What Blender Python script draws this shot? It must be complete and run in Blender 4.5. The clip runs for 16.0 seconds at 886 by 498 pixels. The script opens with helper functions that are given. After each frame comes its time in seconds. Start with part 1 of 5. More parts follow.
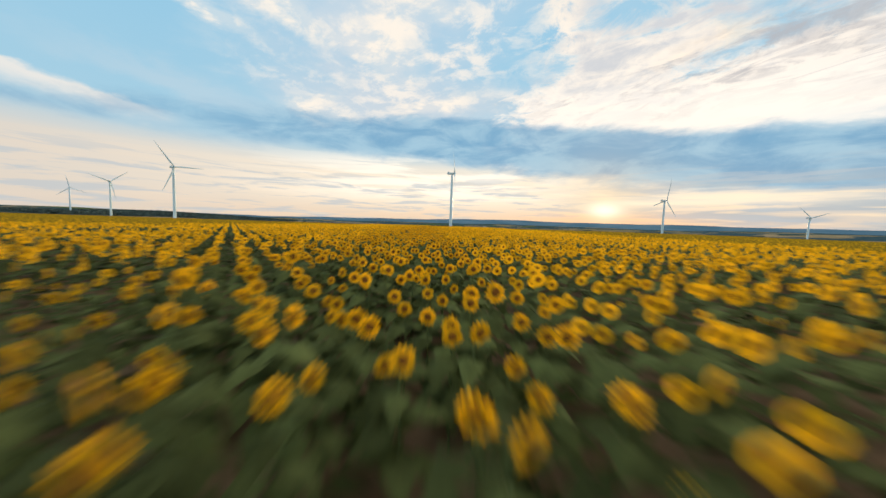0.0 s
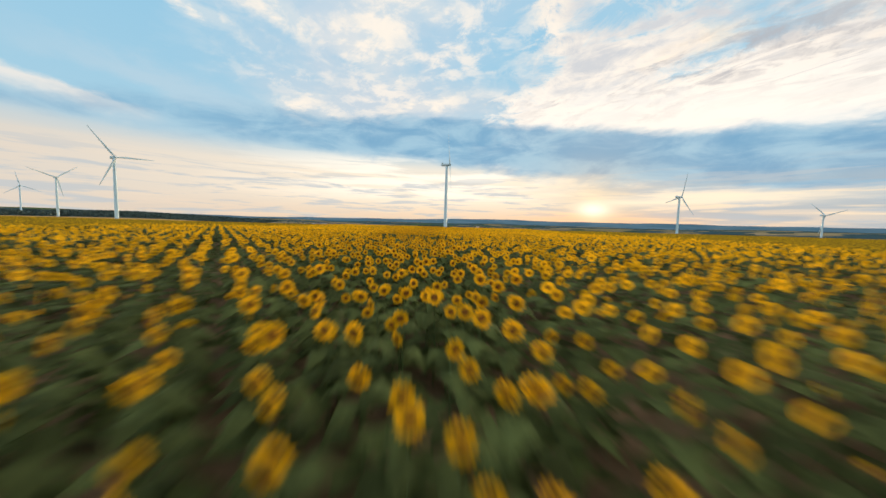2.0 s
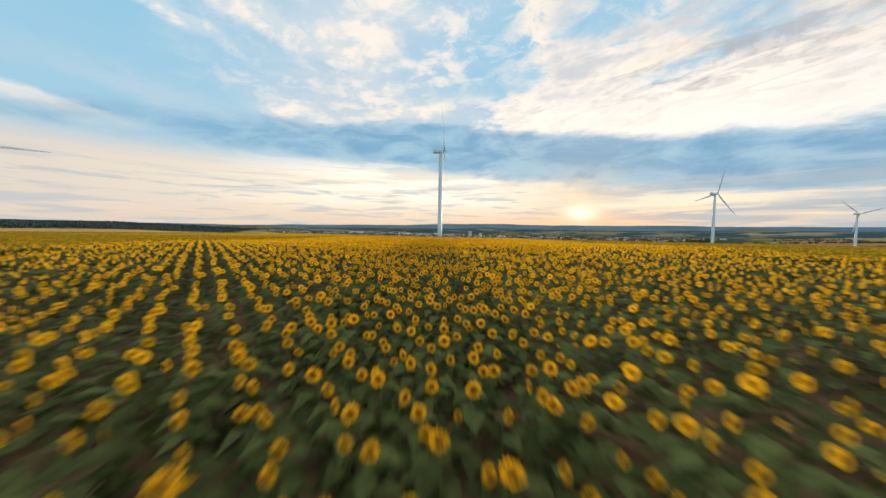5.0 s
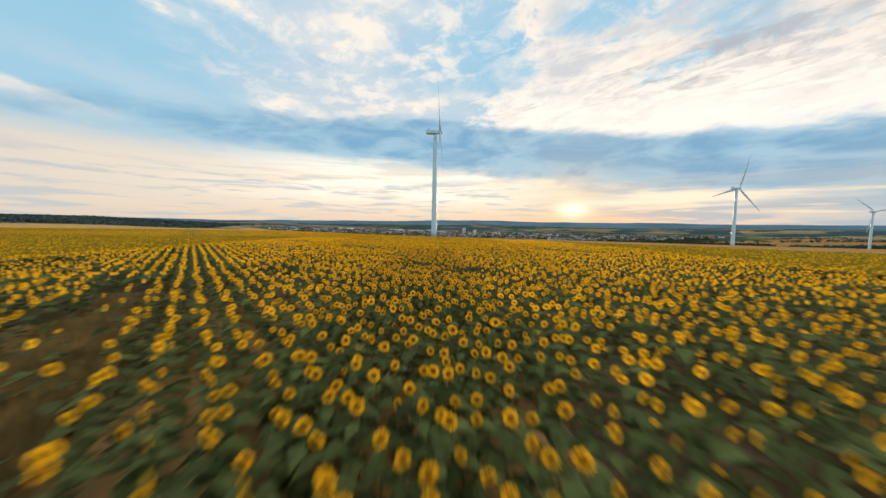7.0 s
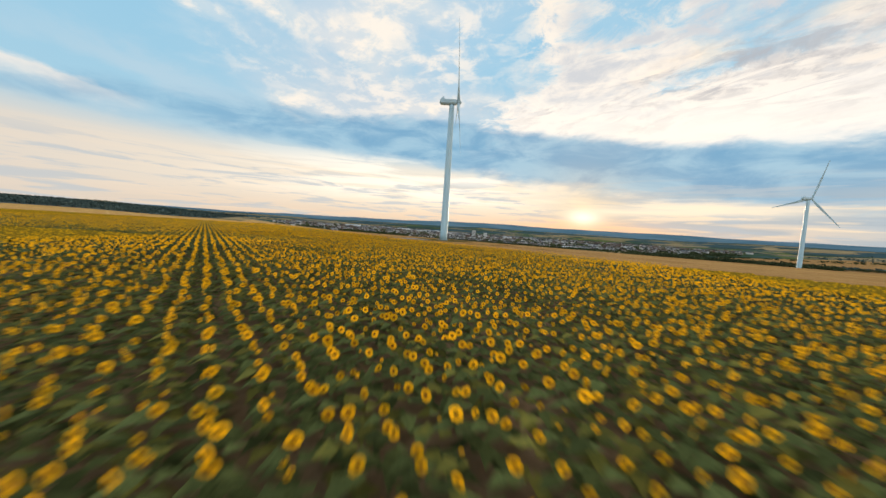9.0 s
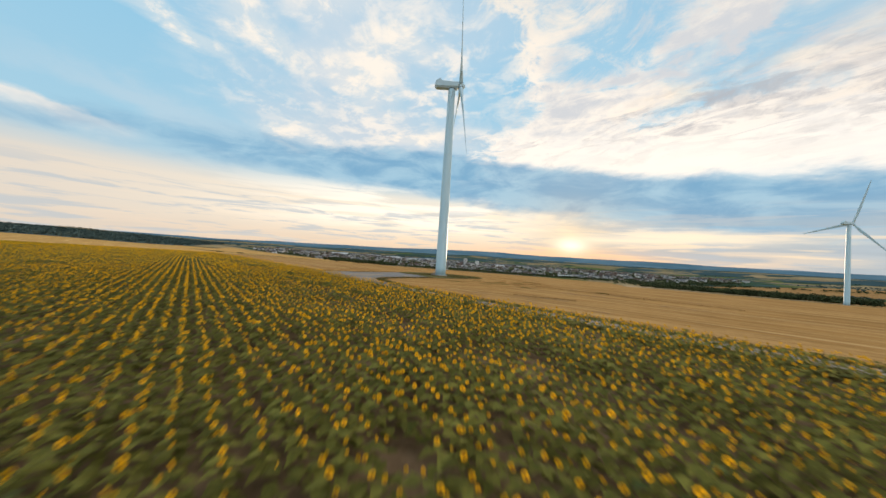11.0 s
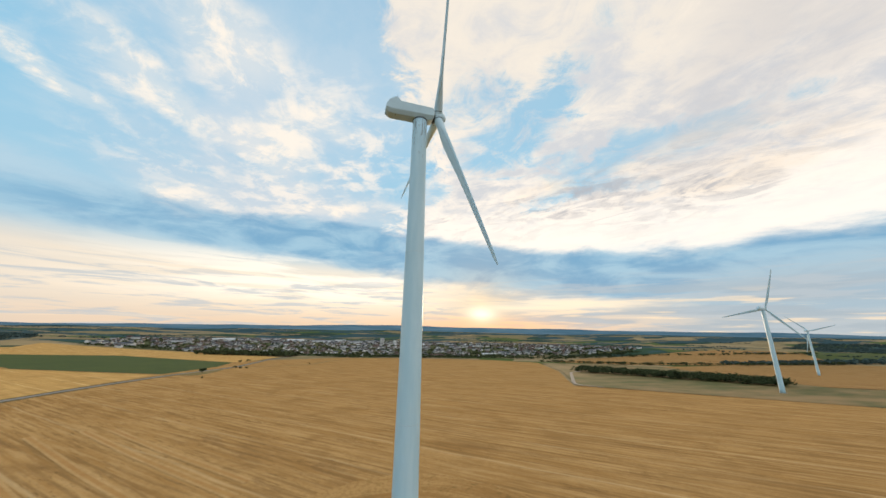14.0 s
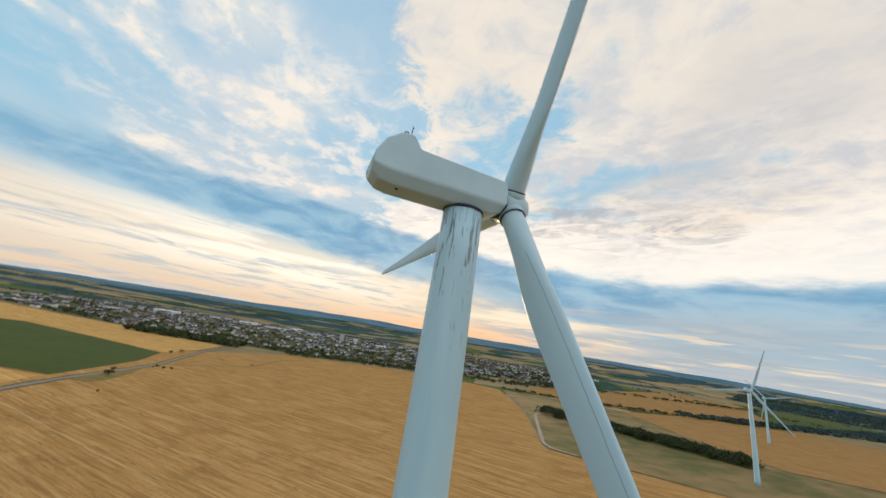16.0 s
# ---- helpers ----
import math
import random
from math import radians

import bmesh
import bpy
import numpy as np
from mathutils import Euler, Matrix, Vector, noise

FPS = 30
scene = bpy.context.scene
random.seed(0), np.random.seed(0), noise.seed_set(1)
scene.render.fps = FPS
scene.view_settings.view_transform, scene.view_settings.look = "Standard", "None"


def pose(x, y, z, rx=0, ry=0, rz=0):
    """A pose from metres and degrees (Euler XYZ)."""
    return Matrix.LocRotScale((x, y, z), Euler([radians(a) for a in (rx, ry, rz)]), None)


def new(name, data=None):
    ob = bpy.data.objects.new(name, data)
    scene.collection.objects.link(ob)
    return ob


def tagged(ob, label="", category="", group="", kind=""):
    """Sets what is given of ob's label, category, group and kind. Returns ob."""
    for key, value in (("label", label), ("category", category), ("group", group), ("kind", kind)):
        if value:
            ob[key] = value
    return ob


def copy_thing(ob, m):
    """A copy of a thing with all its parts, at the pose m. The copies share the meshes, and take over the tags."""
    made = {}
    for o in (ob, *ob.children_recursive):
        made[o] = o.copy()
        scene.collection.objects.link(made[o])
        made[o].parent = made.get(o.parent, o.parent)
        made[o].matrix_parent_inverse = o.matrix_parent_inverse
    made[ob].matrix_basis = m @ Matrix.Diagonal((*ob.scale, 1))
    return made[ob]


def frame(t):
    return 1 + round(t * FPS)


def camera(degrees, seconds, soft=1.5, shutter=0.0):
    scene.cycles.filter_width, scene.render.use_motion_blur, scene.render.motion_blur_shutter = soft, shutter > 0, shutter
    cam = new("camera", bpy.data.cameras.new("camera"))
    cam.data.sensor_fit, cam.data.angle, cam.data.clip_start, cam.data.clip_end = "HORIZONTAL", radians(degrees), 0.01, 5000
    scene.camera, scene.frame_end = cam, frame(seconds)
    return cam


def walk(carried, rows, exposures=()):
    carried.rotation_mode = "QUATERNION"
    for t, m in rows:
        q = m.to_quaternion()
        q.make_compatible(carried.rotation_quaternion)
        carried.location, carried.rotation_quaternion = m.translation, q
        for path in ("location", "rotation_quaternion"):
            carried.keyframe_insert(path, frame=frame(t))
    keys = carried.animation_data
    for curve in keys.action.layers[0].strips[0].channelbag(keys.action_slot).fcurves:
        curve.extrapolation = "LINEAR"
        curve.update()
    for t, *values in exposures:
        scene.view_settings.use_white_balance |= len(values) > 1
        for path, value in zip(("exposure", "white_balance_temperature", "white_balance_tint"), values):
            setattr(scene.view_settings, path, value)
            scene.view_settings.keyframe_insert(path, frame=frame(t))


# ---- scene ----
# Rows: seconds, place in metres, turn in degrees.
cam = camera(109.4, 16.0, soft=1.5, shutter=0.24)
PATH = [
    (0, 11.90, -457.32, 3.79, 85.75, -1.79, 2.85),
    (0.5, 10.72, -442.07, 4.05, 85.70, -2.06, 2.44),
    (1, 9.13, -425.80, 4.23, 85.71, -2.01, 2.05),
    (1.5, 7.13, -408.42, 4.35, 85.76, -1.58, 1.55),
    (2, 5.38, -391.83, 4.06, 85.77, -1.50, 1.19),
    (2.5, 3.39, -374.17, 3.98, 85.94, -1.00, 0.69),
    (3, 2.38, -357.10, 4.05, 86.27, -0.74, 0.48),
    (3.5, 1.11, -338.69, 4.49, 86.76, -0.51, 0.16),
    (4, 1.14, -323.12, 4.63, 86.95, -0.52, 0.16),
    (4.2, 0.88, -316.80, 4.76, 87.08, -0.48, 0.02),
    (6.3, -0.83, -262.14, 6.49, 86.09, -0.66, -1.51),
    (6.5, -0.78, -257.11, 6.52, 86.26, -0.52, -1.60),
    (7, -1.32, -244.50, 6.46, 86.11, -0.85, -1.94),
    (7.5, -0.53, -230.37, 6.32, 86.27, -1.20, -1.54),
    (8, -1.32, -215.49, 6.21, 86.15, -1.95, -1.33),
    (8.5, -0.61, -200.02, 6.19, 86.35, -2.95, -0.25),
    (8.7, -1.02, -194.03, 6.22, 86.21, -3.34, -0.12),
    (10.8, -3.98, -135.13, 6.33, 90.41, -3.87, -1.36),
    (11, -4.25, -129.56, 7.09, 91.45, -3.54, -2.16),
    (11.5, -6.03, -116.13, 9.38, 94.05, -3.15, -4.39),
    (12, -7.76, -103.46, 12.75, 96.54, -2.97, -6.56),
    (12.5, -8.73, -89.99, 17.26, 98.77, -3.13, -8.85),
    (13, -10.25, -77.69, 22.48, 100.66, -2.74, -11.64),
    (13.5, -11.17, -65.98, 28.73, 102.82, -1.77, -14.60),
    (14, -11.47, -54.76, 35.36, 104.90, -0.89, -17.37),
    (14.5, -11.06, -43.91, 42.92, 106.77, -0.31, -19.80),
    (15, -10.31, -33.75, 51.04, 108.33, 0.07, -22.03),
    (15.5, -9.60, -25.70, 59.50, 108.29, -1.84, -23.99),
    (16, -8.70, -19.40, 68.57, 105.41, -8.92, -23.91),
]
walk(cam, [(r[0], pose(*r[1:])) for r in PATH], exposures=[(0, 0.03, 6680, 11), (15.3, 0.05, 6680, 11), (16, -0.03, 6680, 11)])
rng = np.random.default_rng(7)

# ---- world, sun ----
SUN_AZ, SUN_EL = 24.2, 3.4


class Tree:
    """Short hand for building node trees."""

    def __init__(self, nt):
        self.nt = nt
        nt.nodes.clear()

    def node(self, kind, ins=None, **props):
        n = self.nt.nodes.new(kind)
        for k, v in props.items():
            if k == "op":
                n.operation = v
            elif k == "blend":
                n.blend_type = v
            elif k == "dtype":
                n.data_type = v
            elif k == "dims":
                n.noise_dimensions = v
            elif k == "feature":
                n.feature = v
            elif k == "clamp":
                n.use_clamp = v
        for k, v in (ins or {}).items():
            if isinstance(v, bpy.types.NodeSocket):
                self.nt.links.new(v, n.inputs[k])
            else:
                n.inputs[k].default_value = v
        return n

    def math(self, op, a, b=0.0, c=0.0, clamp=False):
        return self.node("ShaderNodeMath", {0: a, 1: b, 2: c}, op=op, clamp=clamp).outputs[0]

    def mix(self, f, a, b, blend="MIX"):
        n = self.node("ShaderNodeMix", {}, dtype="RGBA", blend=blend)
        for k, v in ((0, f), (6, a), (7, b)):
            if isinstance(v, bpy.types.NodeSocket):
                self.nt.links.new(v, n.inputs[k])
            elif k == 0:
                n.inputs[0].default_value = v
            else:
                n.inputs[k].default_value = (*v, 1.0)
        return n.outputs[2]

    def step(self, v, lo, hi, smooth=True):
        n = self.node("ShaderNodeMapRange", {0: v, 1: lo, 2: hi, 3: 0.0, 4: 1.0})
        n.interpolation_type = "SMOOTHSTEP" if smooth else "LINEAR"
        return n.outputs[0]

    def noise(self, vec, scale, detail=4.0, rough=0.55, distortion=0.0):
        return self.node("ShaderNodeTexNoise", {"Vector": vec, "Scale": scale, "Detail": detail, "Roughness": rough, "Distortion": distortion}).outputs["Fac"]

    def scaled(self, vec, sx, sy, sz, rz=0.0):
        n = self.node("ShaderNodeMapping", {"Vector": vec, "Scale": (sx, sy, sz), "Rotation": (0, 0, rz)})
        return n.outputs[0]

    def ramp(self, f, stops, constant=False):
        n = self.node("ShaderNodeValToRGB", {0: f})
        r = n.color_ramp
        r.interpolation = "CONSTANT" if constant else "LINEAR"
        while len(r.elements) < len(stops):
            r.elements.new(0.5)
        for e, (p, c) in zip(r.elements, stops):
            e.position, e.color = p, (*c, 1.0)
        return n.outputs[0]


def build_sky():
    world = bpy.data.worlds.new("sky")
    scene.world = world
    world.use_nodes = True
    t = Tree(world.node_tree)
    d = t.node("ShaderNodeTexCoord").outputs["Generated"]
    sep = t.node("ShaderNodeSeparateXYZ", {0: d})
    x, y, z = sep.outputs
    az = t.math("MULTIPLY", t.math("ARCTAN2", x, y), 57.2958)
    el = t.math("MULTIPLY", t.math("ARCSINE", z), 57.2958)
    # the cloud sheet, seen in perspective
    zz = t.math("ADD", t.math("MAXIMUM", z, 0.0), 0.10)
    sheet = t.node("ShaderNodeCombineXYZ", {0: t.math("DIVIDE", x, zz), 1: t.math("DIVIDE", y, zz), 2: 0.0}).outputs[0]
    lean = t.scaled(t.scaled(sheet, 1, 1, 1, radians(64)), 0.9, 1.12, 1.0)
    wisps = t.noise(lean, 1.9, 9.0, 0.62, 0.3)
    big = t.noise(t.scaled(sheet, 1, 1, 1, radians(20)), 0.5, 3.0, 0.5, 0.4)
    heap = t.noise(t.scaled(sheet, 1, 1, 1, radians(10)), 1.25, 9.0, 0.6, 0.35)
    puffs = t.noise(t.scaled(t.scaled(sheet, 1, 1, 1, radians(35)), 1.0, 1.25, 1.0), 6.0, 5.0, 0.55, 0.25)
    # long flat streaks low over the horizon
    flat = t.node("ShaderNodeCombineXYZ", {0: t.math("MULTIPLY", az, 0.035), 1: t.math("MULTIPLY", el, 0.42), 2: 0.0}).outputs[0]
    streak = t.noise(flat, 1.6, 6.0, 0.55, 0.4)
    # clear sky
    sky = t.node("ShaderNodeTexSky")
    sky.sky_type, sky.sun_disc = "NISHITA", False
    sky.sun_elevation, sky.sun_rotation = radians(SUN_EL), radians(SUN_AZ)
    air = t.mix(1.0, sky.outputs[0], (0.10, 0.10, 0.10), "MULTIPLY")
    clear = t.ramp(t.math("DIVIDE", el, 60.0), [(0.0, (0.66, 0.63, 0.57)), (0.12, (0.66, 0.72, 0.74)), (0.24, (0.40, 0.68, 0.86)),
                                                (0.5, (0.31, 0.64, 0.88)), (1.0, (0.27, 0.54, 0.78))])
    col = t.mix(0.12, clear, air)
    # ragged edges: place and height in the sky, warped by two sizes of swirl
    fray = t.node("ShaderNodeTexNoise", {"Vector": sheet, "Scale": 1.7, "Detail": 8.0, "Roughness": 0.62, "Distortion": 0.3})
    swirl = t.node("ShaderNodeSeparateColor", {0: fray.outputs["Color"]})
    azw = t.math("ADD", az, t.math("MULTIPLY", t.math("SUBTRACT", swirl.outputs[0], 0.5), 22.0))
    elw = t.math("ADD", el, t.math("MULTIPLY", t.math("SUBTRACT", swirl.outputs[1], 0.5), 13.0))

    def bank(a0, e0, wide, tall, turn=0.0, soft=0.6):
        """A mass of cloud round one place of the sky, in degrees; turn lifts its right-hand end."""
        c, sn = math.cos(radians(turn)), math.sin(radians(turn))
        k = math.cos(radians(e0))
        u = t.math("MULTIPLY", t.math("SUBTRACT", azw, a0), k)
        v = t.math("SUBTRACT", elw, e0)
        p = t.math("MULTIPLY", t.math("ADD", t.math("MULTIPLY", u, c), t.math("MULTIPLY", v, sn)), 1.0 / wide)
        q = t.math("MULTIPLY", t.math("SUBTRACT", t.math("MULTIPLY", v, c), t.math("MULTIPLY", u, sn)), 1.0 / tall)
        return t.step(t.math("SQRT", t.math("ADD", t.math("MULTIPLY", p, p), t.math("MULTIPLY", q, q))), 1 + soft, 1 - soft)

    def lay(under, mask, strength, tone):
        return t.mix(t.math("MULTIPLY", mask, strength), under, tone)

    shreds = t.noise(t.scaled(t.scaled(sheet, 1, 1, 1, radians(48)), 1.0, 1.15, 1.0), 5.0, 10.0, 0.68, 0.7)
    crumbs = t.step(t.math("ADD", t.math("MULTIPLY", puffs, 0.5), t.math("MULTIPLY", shreds, 0.5)), 0.45, 0.58)
    body = t.step(t.math("ADD", t.math("MULTIPLY", heap, 0.6), t.math("MULTIPLY", wisps, 0.4)), 0.36, 0.62)
    # thin lavender veil between the blue and the thick cloud
    col = lay(col, t.math("MULTIPLY", bank(-16, 25, 17, 8, -14, 0.8), t.math("ADD", 0.45, body, clamp=True)), 0.62, (0.66, 0.71, 0.77))
    col = lay(col, bank(-9, 19, 16, 4, 0, 0.8), 0.6, (0.64, 0.70, 0.76))
    col = lay(col, t.math("MULTIPLY", bank(-19, 36, 19, 7, -10, 0.8), t.math("ADD", 0.3, body, clamp=True)), 0.38, (0.67, 0.73, 0.79))
    col = lay(col, bank(-40, 17.5, 12, 2.2, -10, 0.8), 0.35, (0.62, 0.70, 0.76))
    col = lay(col, t.math("MULTIPLY", bank(-6, 43, 20, 10, 0, 0.8), t.math("ADD", 0.35, body, clamp=True)), 0.42, (0.70, 0.76, 0.81))
    # bright flakes
    flakes = t.math("MULTIPLY", t.math("MULTIPLY", crumbs, t.step(heap, 0.38, 0.56)), bank(-12, 30, 21, 12, 0, 0.5))
    col = lay(col, flakes, 0.8, (0.98, 0.91, 0.82))
    patch = t.math("ADD", 0.35, t.math("MULTIPLY", crumbs, 0.65))
    for a0, e0, wide, tall, turn in ((-24.5, 18.7, 4.2, 1.7, 0), (-4.5, 20.4, 6.5, 1.6, 4), (-7.5, 34.0, 4.0, 3.0, 10), (-41.5, 28.0, 7.0, 1.3, -18), (-25.0, 40.5, 6.5, 3.6, -15), (-29.0, 30.5, 9.0, 1.8, -16), (-14.0, 29.0, 5.0, 3.2, -25)):
        col = lay(col, t.math("MULTIPLY", bank(a0, e0, wide, tall, turn, 0.7), patch), 0.9, (1.0, 0.92, 0.81))
    # the thick cream sheet on the right, with ragged blue holes
    bound = t.math("MULTIPLY", t.ramp(t.math("DIVIDE", el, 60.0), [(0.28, (0.28,) * 3), (0.42, (0.44,) * 3), (0.55, (0.52,) * 3), (0.68, (0.42,) * 3), (0.80, (0.24,) * 3), (1.0, (0.1,) * 3)]), 25.0)
    crumble = t.math("ADD", t.math("MULTIPLY", t.math("SUBTRACT", shreds, 0.5), 2.6), t.math("MULTIPLY", t.math("SUBTRACT", wisps, 0.5), 1.6))
    edge = t.math("ADD", t.math("SUBTRACT", azw, bound), t.math("MULTIPLY", crumble, 11.0))
    sheet_in = t.math("MULTIPLY", t.step(edge, -3.5, 2.5), t.step(elw, 10.0, 16.0))
    holes = 0.0
    for a0, e0, wide, tall, turn in ((7, 27.5, 9, 6, 0), (34, 37.0, 14, 4.5, 32), (53, 28.0, 14, 3.4, -4), (25, 31.0, 7, 3.4, 0), (44, 24.5, 9, 2.6, 8), (22, 41.0, 7, 4.0, 20)):
        gap = t.step(t.math("ADD", t.math("SUBTRACT", bank(a0, e0, wide, tall, turn, 0.9), 0.10), crumble), 0.22, 0.95)
        holes = t.math("MAXIMUM", holes, gap)
    thickness = t.math("MULTIPLY", sheet_in, t.math("SUBTRACT", 1.0, t.math("MULTIPLY", holes, 0.9)), clamp=True)
    lumps = t.math("ADD", t.math("MULTIPLY", heap, 0.45), t.math("ADD", t.math("MULTIPLY", shreds, 0.35), t.math("MULTIPLY", puffs, 0.2)))
    lit = t.mix(t.step(el, 18.0, 46.0), (1.06, 0.97, 0.86), (0.90, 0.83, 0.73))
    lit = t.mix(t.step(lumps, 0.54, 0.40), lit, (0.66, 0.68, 0.71))
    lit = t.mix(t.math("MULTIPLY", t.step(lumps, 0.53, 0.66), 0.8), lit, (1.08, 0.96, 0.80))
    lit = t.mix(t.math("MULTIPLY", t.step(el, 24.0, 16.5), 0.6), lit, (1.06, 1.00, 0.92))
    col = lay(col, thickness, 0.96, lit)
    for a0, e0, wide, tall, turn in ((47, 30.5, 7, 2.0, 10), (57, 26.0, 8, 1.8, 6), (64, 21.5, 10, 2.4, 8), (38, 26.0, 6, 1.6, 12)):
        col = lay(col, t.math("MULTIPLY", bank(a0, e0, wide, tall, turn, 0.8), t.step(lumps, 0.42, 0.56)), 0.7, (1.03, 0.88, 0.70))
    # grey streaks raked across it
    rake = t.noise(t.scaled(t.scaled(sheet, 1, 1, 1, radians(57)), 1.0, 1.75, 1.0), 3.0, 9.0, 0.66, 1.2)
    rake = t.math("MULTIPLY", t.step(rake, 0.44, 0.60), t.math("ADD", 0.45, t.math("MULTIPLY", t.step(shreds, 0.40, 0.58), 0.55)))
    col = lay(col, t.math("MULTIPLY", bank(35, 22.0, 20, 3.6, 9, 0.8), rake), 0.85, (0.47, 0.47, 0.50))
    col = lay(col, t.math("MULTIPLY", bank(58, 20.0, 14, 4.0, 10, 0.8), rake), 0.8, (0.44, 0.46, 0.50))
    col = lay(col, t.math("MULTIPLY", bank(70, 33, 17, 9, 25, 0.8), t.math("ADD", 0.3, body, clamp=True)), 0.62, (0.58, 0.58, 0.60))
    # one long wisp over the left-hand turbines
    wl = t.math("SUBTRACT", el, t.math("ADD", 13.4, t.math("MULTIPLY", t.math("ADD", az, 44.0), -0.13)))
    wl = t.math("ADD", wl, t.math("MULTIPLY", t.math("SUBTRACT", puffs, 0.5), 1.6))
    wisp = t.math("MULTIPLY", t.math("MULTIPLY", t.step(wl, 0.9, 0.1), t.step(wl, -2.2, 0.0)), t.step(az, -41.0, -47.0))
    col = t.mix(t.math("MULTIPLY", wisp, 0.75), col, (0.93, 0.86, 0.78))
    # the bright low sky below the band
    low = t.step(el, 12.5, 8.0)
    glow = t.math("MULTIPLY", t.step(az, -70.0, 0.0), t.step(az, 75.0, 25.0))
    warm = t.mix(t.step(el, 0.0, 5.5), (0.92, 0.66, 0.44), (1.08, 0.93, 0.72))
    warm = t.mix(glow, (0.74, 0.66, 0.57), warm)
    col = t.mix(t.math("MULTIPLY", low, t.math("ADD", 0.45, t.math("MULTIPLY", streak, 0.8), clamp=True)), col, warm)
    bright = t.math("MULTIPLY", t.math("MULTIPLY", t.step(az, -42.0, -8.0), t.step(az, 24.0, 6.0)), t.math("MULTIPLY", t.step(el, 3.0, 6.5), t.step(el, 13.0, 10.0)))
    bright = t.math("MULTIPLY", bright, t.step(t.noise(flat, 1.3, 6.0, 0.6, 0.5), 0.40, 0.56))
    col = t.mix(t.math("MULTIPLY", bright, 0.85), col, (1.16, 1.08, 0.93))
    # the long grey-blue band, broken at its edges, with bright cloud just over it on the right
    place = t.ramp(t.math("DIVIDE", t.math("ADD", az, 60.0), 150.0), [(0.0, (0.52,) * 3), (0.22, (0.57,) * 3), (0.38, (0.60,) * 3), (0.547, (0.46,) * 3), (0.667, (0.39,) * 3), (0.81, (0.29,) * 3), (1.0, (0.30,) * 3)])
    centre = t.math("MULTIPLY", place, 25.0)
    thick = t.ramp(t.math("DIVIDE", t.math("ADD", az, 60.0), 150.0), [(0.0, (0.10,) * 3), (0.12, (0.16,) * 3), (0.24, (0.30,) * 3), (0.40, (0.34,) * 3), (0.547, (0.44,) * 3), (0.8, (0.44,) * 3), (1.0, (0.56,) * 3)])
    thick = t.math("MULTIPLY", thick, 10.0)
    soft = t.node("ShaderNodeCombineXYZ", {0: t.math("MULTIPLY", az, 0.045), 1: t.math("MULTIPLY", el, 0.13), 2: 0.0}).outputs[0]
    rag = t.noise(soft, 1.0, 8.0, 0.60, 0.4)
    wob = t.math("MULTIPLY", t.math("SUBTRACT", rag, 0.5), 8.0)
    wob = t.math("ADD", wob, t.math("MULTIPLY", t.math("SUBTRACT", heap, 0.5), 4.0))
    off = t.math("ADD", t.math("SUBTRACT", el, centre), wob)
    above = t.math("SUBTRACT", off, thick)
    below = t.math("ADD", off, thick)
    rim = t.math("MULTIPLY", t.math("MULTIPLY", t.step(above, -0.5, 1.2), t.step(above, 7.0, 2.0)), t.step(az, 8.0, 30.0))
    col = t.mix(t.math("MULTIPLY", rim, 0.6), col, (1.10, 1.03, 0.93))
    band = t.math("MULTIPLY", t.step(above, 1.1, -1.1), t.step(below, -1.2, 1.5))
    band = t.math("MULTIPLY", band, t.math("ADD", 0.6, t.math("MULTIPLY", t.step(az, -50.0, -10.0), 0.37)))
    deep = t.mix(t.step(t.noise(soft, 2.2, 7.0, 0.6, 0.5), 0.35, 0.65), (0.17, 0.39, 0.60), (0.36, 0.58, 0.73))
    col = t.mix(t.math("MULTIPLY", band, 0.95), col, deep)
    dull = t.math("MULTIPLY", t.step(az, 42.0, 66.0), t.step(el, 11.0, 6.0))
    col = t.mix(t.math("MULTIPLY", dull, 0.75), col, (0.46, 0.56, 0.62))
    # grey slabs low down to the right, streaks of cream and grey beside the sun
    slab = t.math("MULTIPLY", t.step(streak, 0.42, 0.56), t.math("MULTIPLY", t.step(az, 5.0, 40.0), t.step(el, 9.0, 5.5)))
    col = t.mix(t.math("MULTIPLY", slab, 0.8), col, (0.42, 0.50, 0.56))
    thin = t.math("MULTIPLY", t.step(t.noise(flat, 2.4, 7.0, 0.6, 0.4), 0.49, 0.60), t.step(el, 10.5, 6.5))
    col = t.mix(t.math("MULTIPLY", thin, 0.7), col, (0.50, 0.57, 0.62))
    gold = t.math("MULTIPLY", t.step(t.noise(flat, 2.6, 5.0, 0.5, 0.2), 0.55, 0.66), t.math("MULTIPLY", t.step(el, 7.0, 4.5), t.step(az, -60.0, 10.0)))
    col = t.mix(t.math("MULTIPLY", gold, 0.65), col, (1.06, 0.84, 0.58))
    # the sun behind thin cloud
    sv = (math.sin(radians(SUN_AZ)) * math.cos(radians(SUN_EL)), math.cos(radians(SUN_AZ)) * math.cos(radians(SUN_EL)), math.sin(radians(SUN_EL)))
    dot = t.node("ShaderNodeVectorMath", {0: d, 1: sv}, op="DOT_PRODUCT").outputs["Value"]
    ang = t.math("MULTIPLY", t.math("ARCCOSINE", t.math("MINIMUM", dot, 1.0)), 57.2958)
    halo = t.math("POWER", 2.718, t.math("MULTIPLY", ang, -0.26))
    su, sw = t.math("DIVIDE", t.math("SUBTRACT", az, SUN_AZ), 2.3), t.math("DIVIDE", t.math("SUBTRACT", t.math("ADD", el, t.math("MULTIPLY", t.math("SUBTRACT", streak, 0.5), 1.6)), SUN_EL), 1.25)
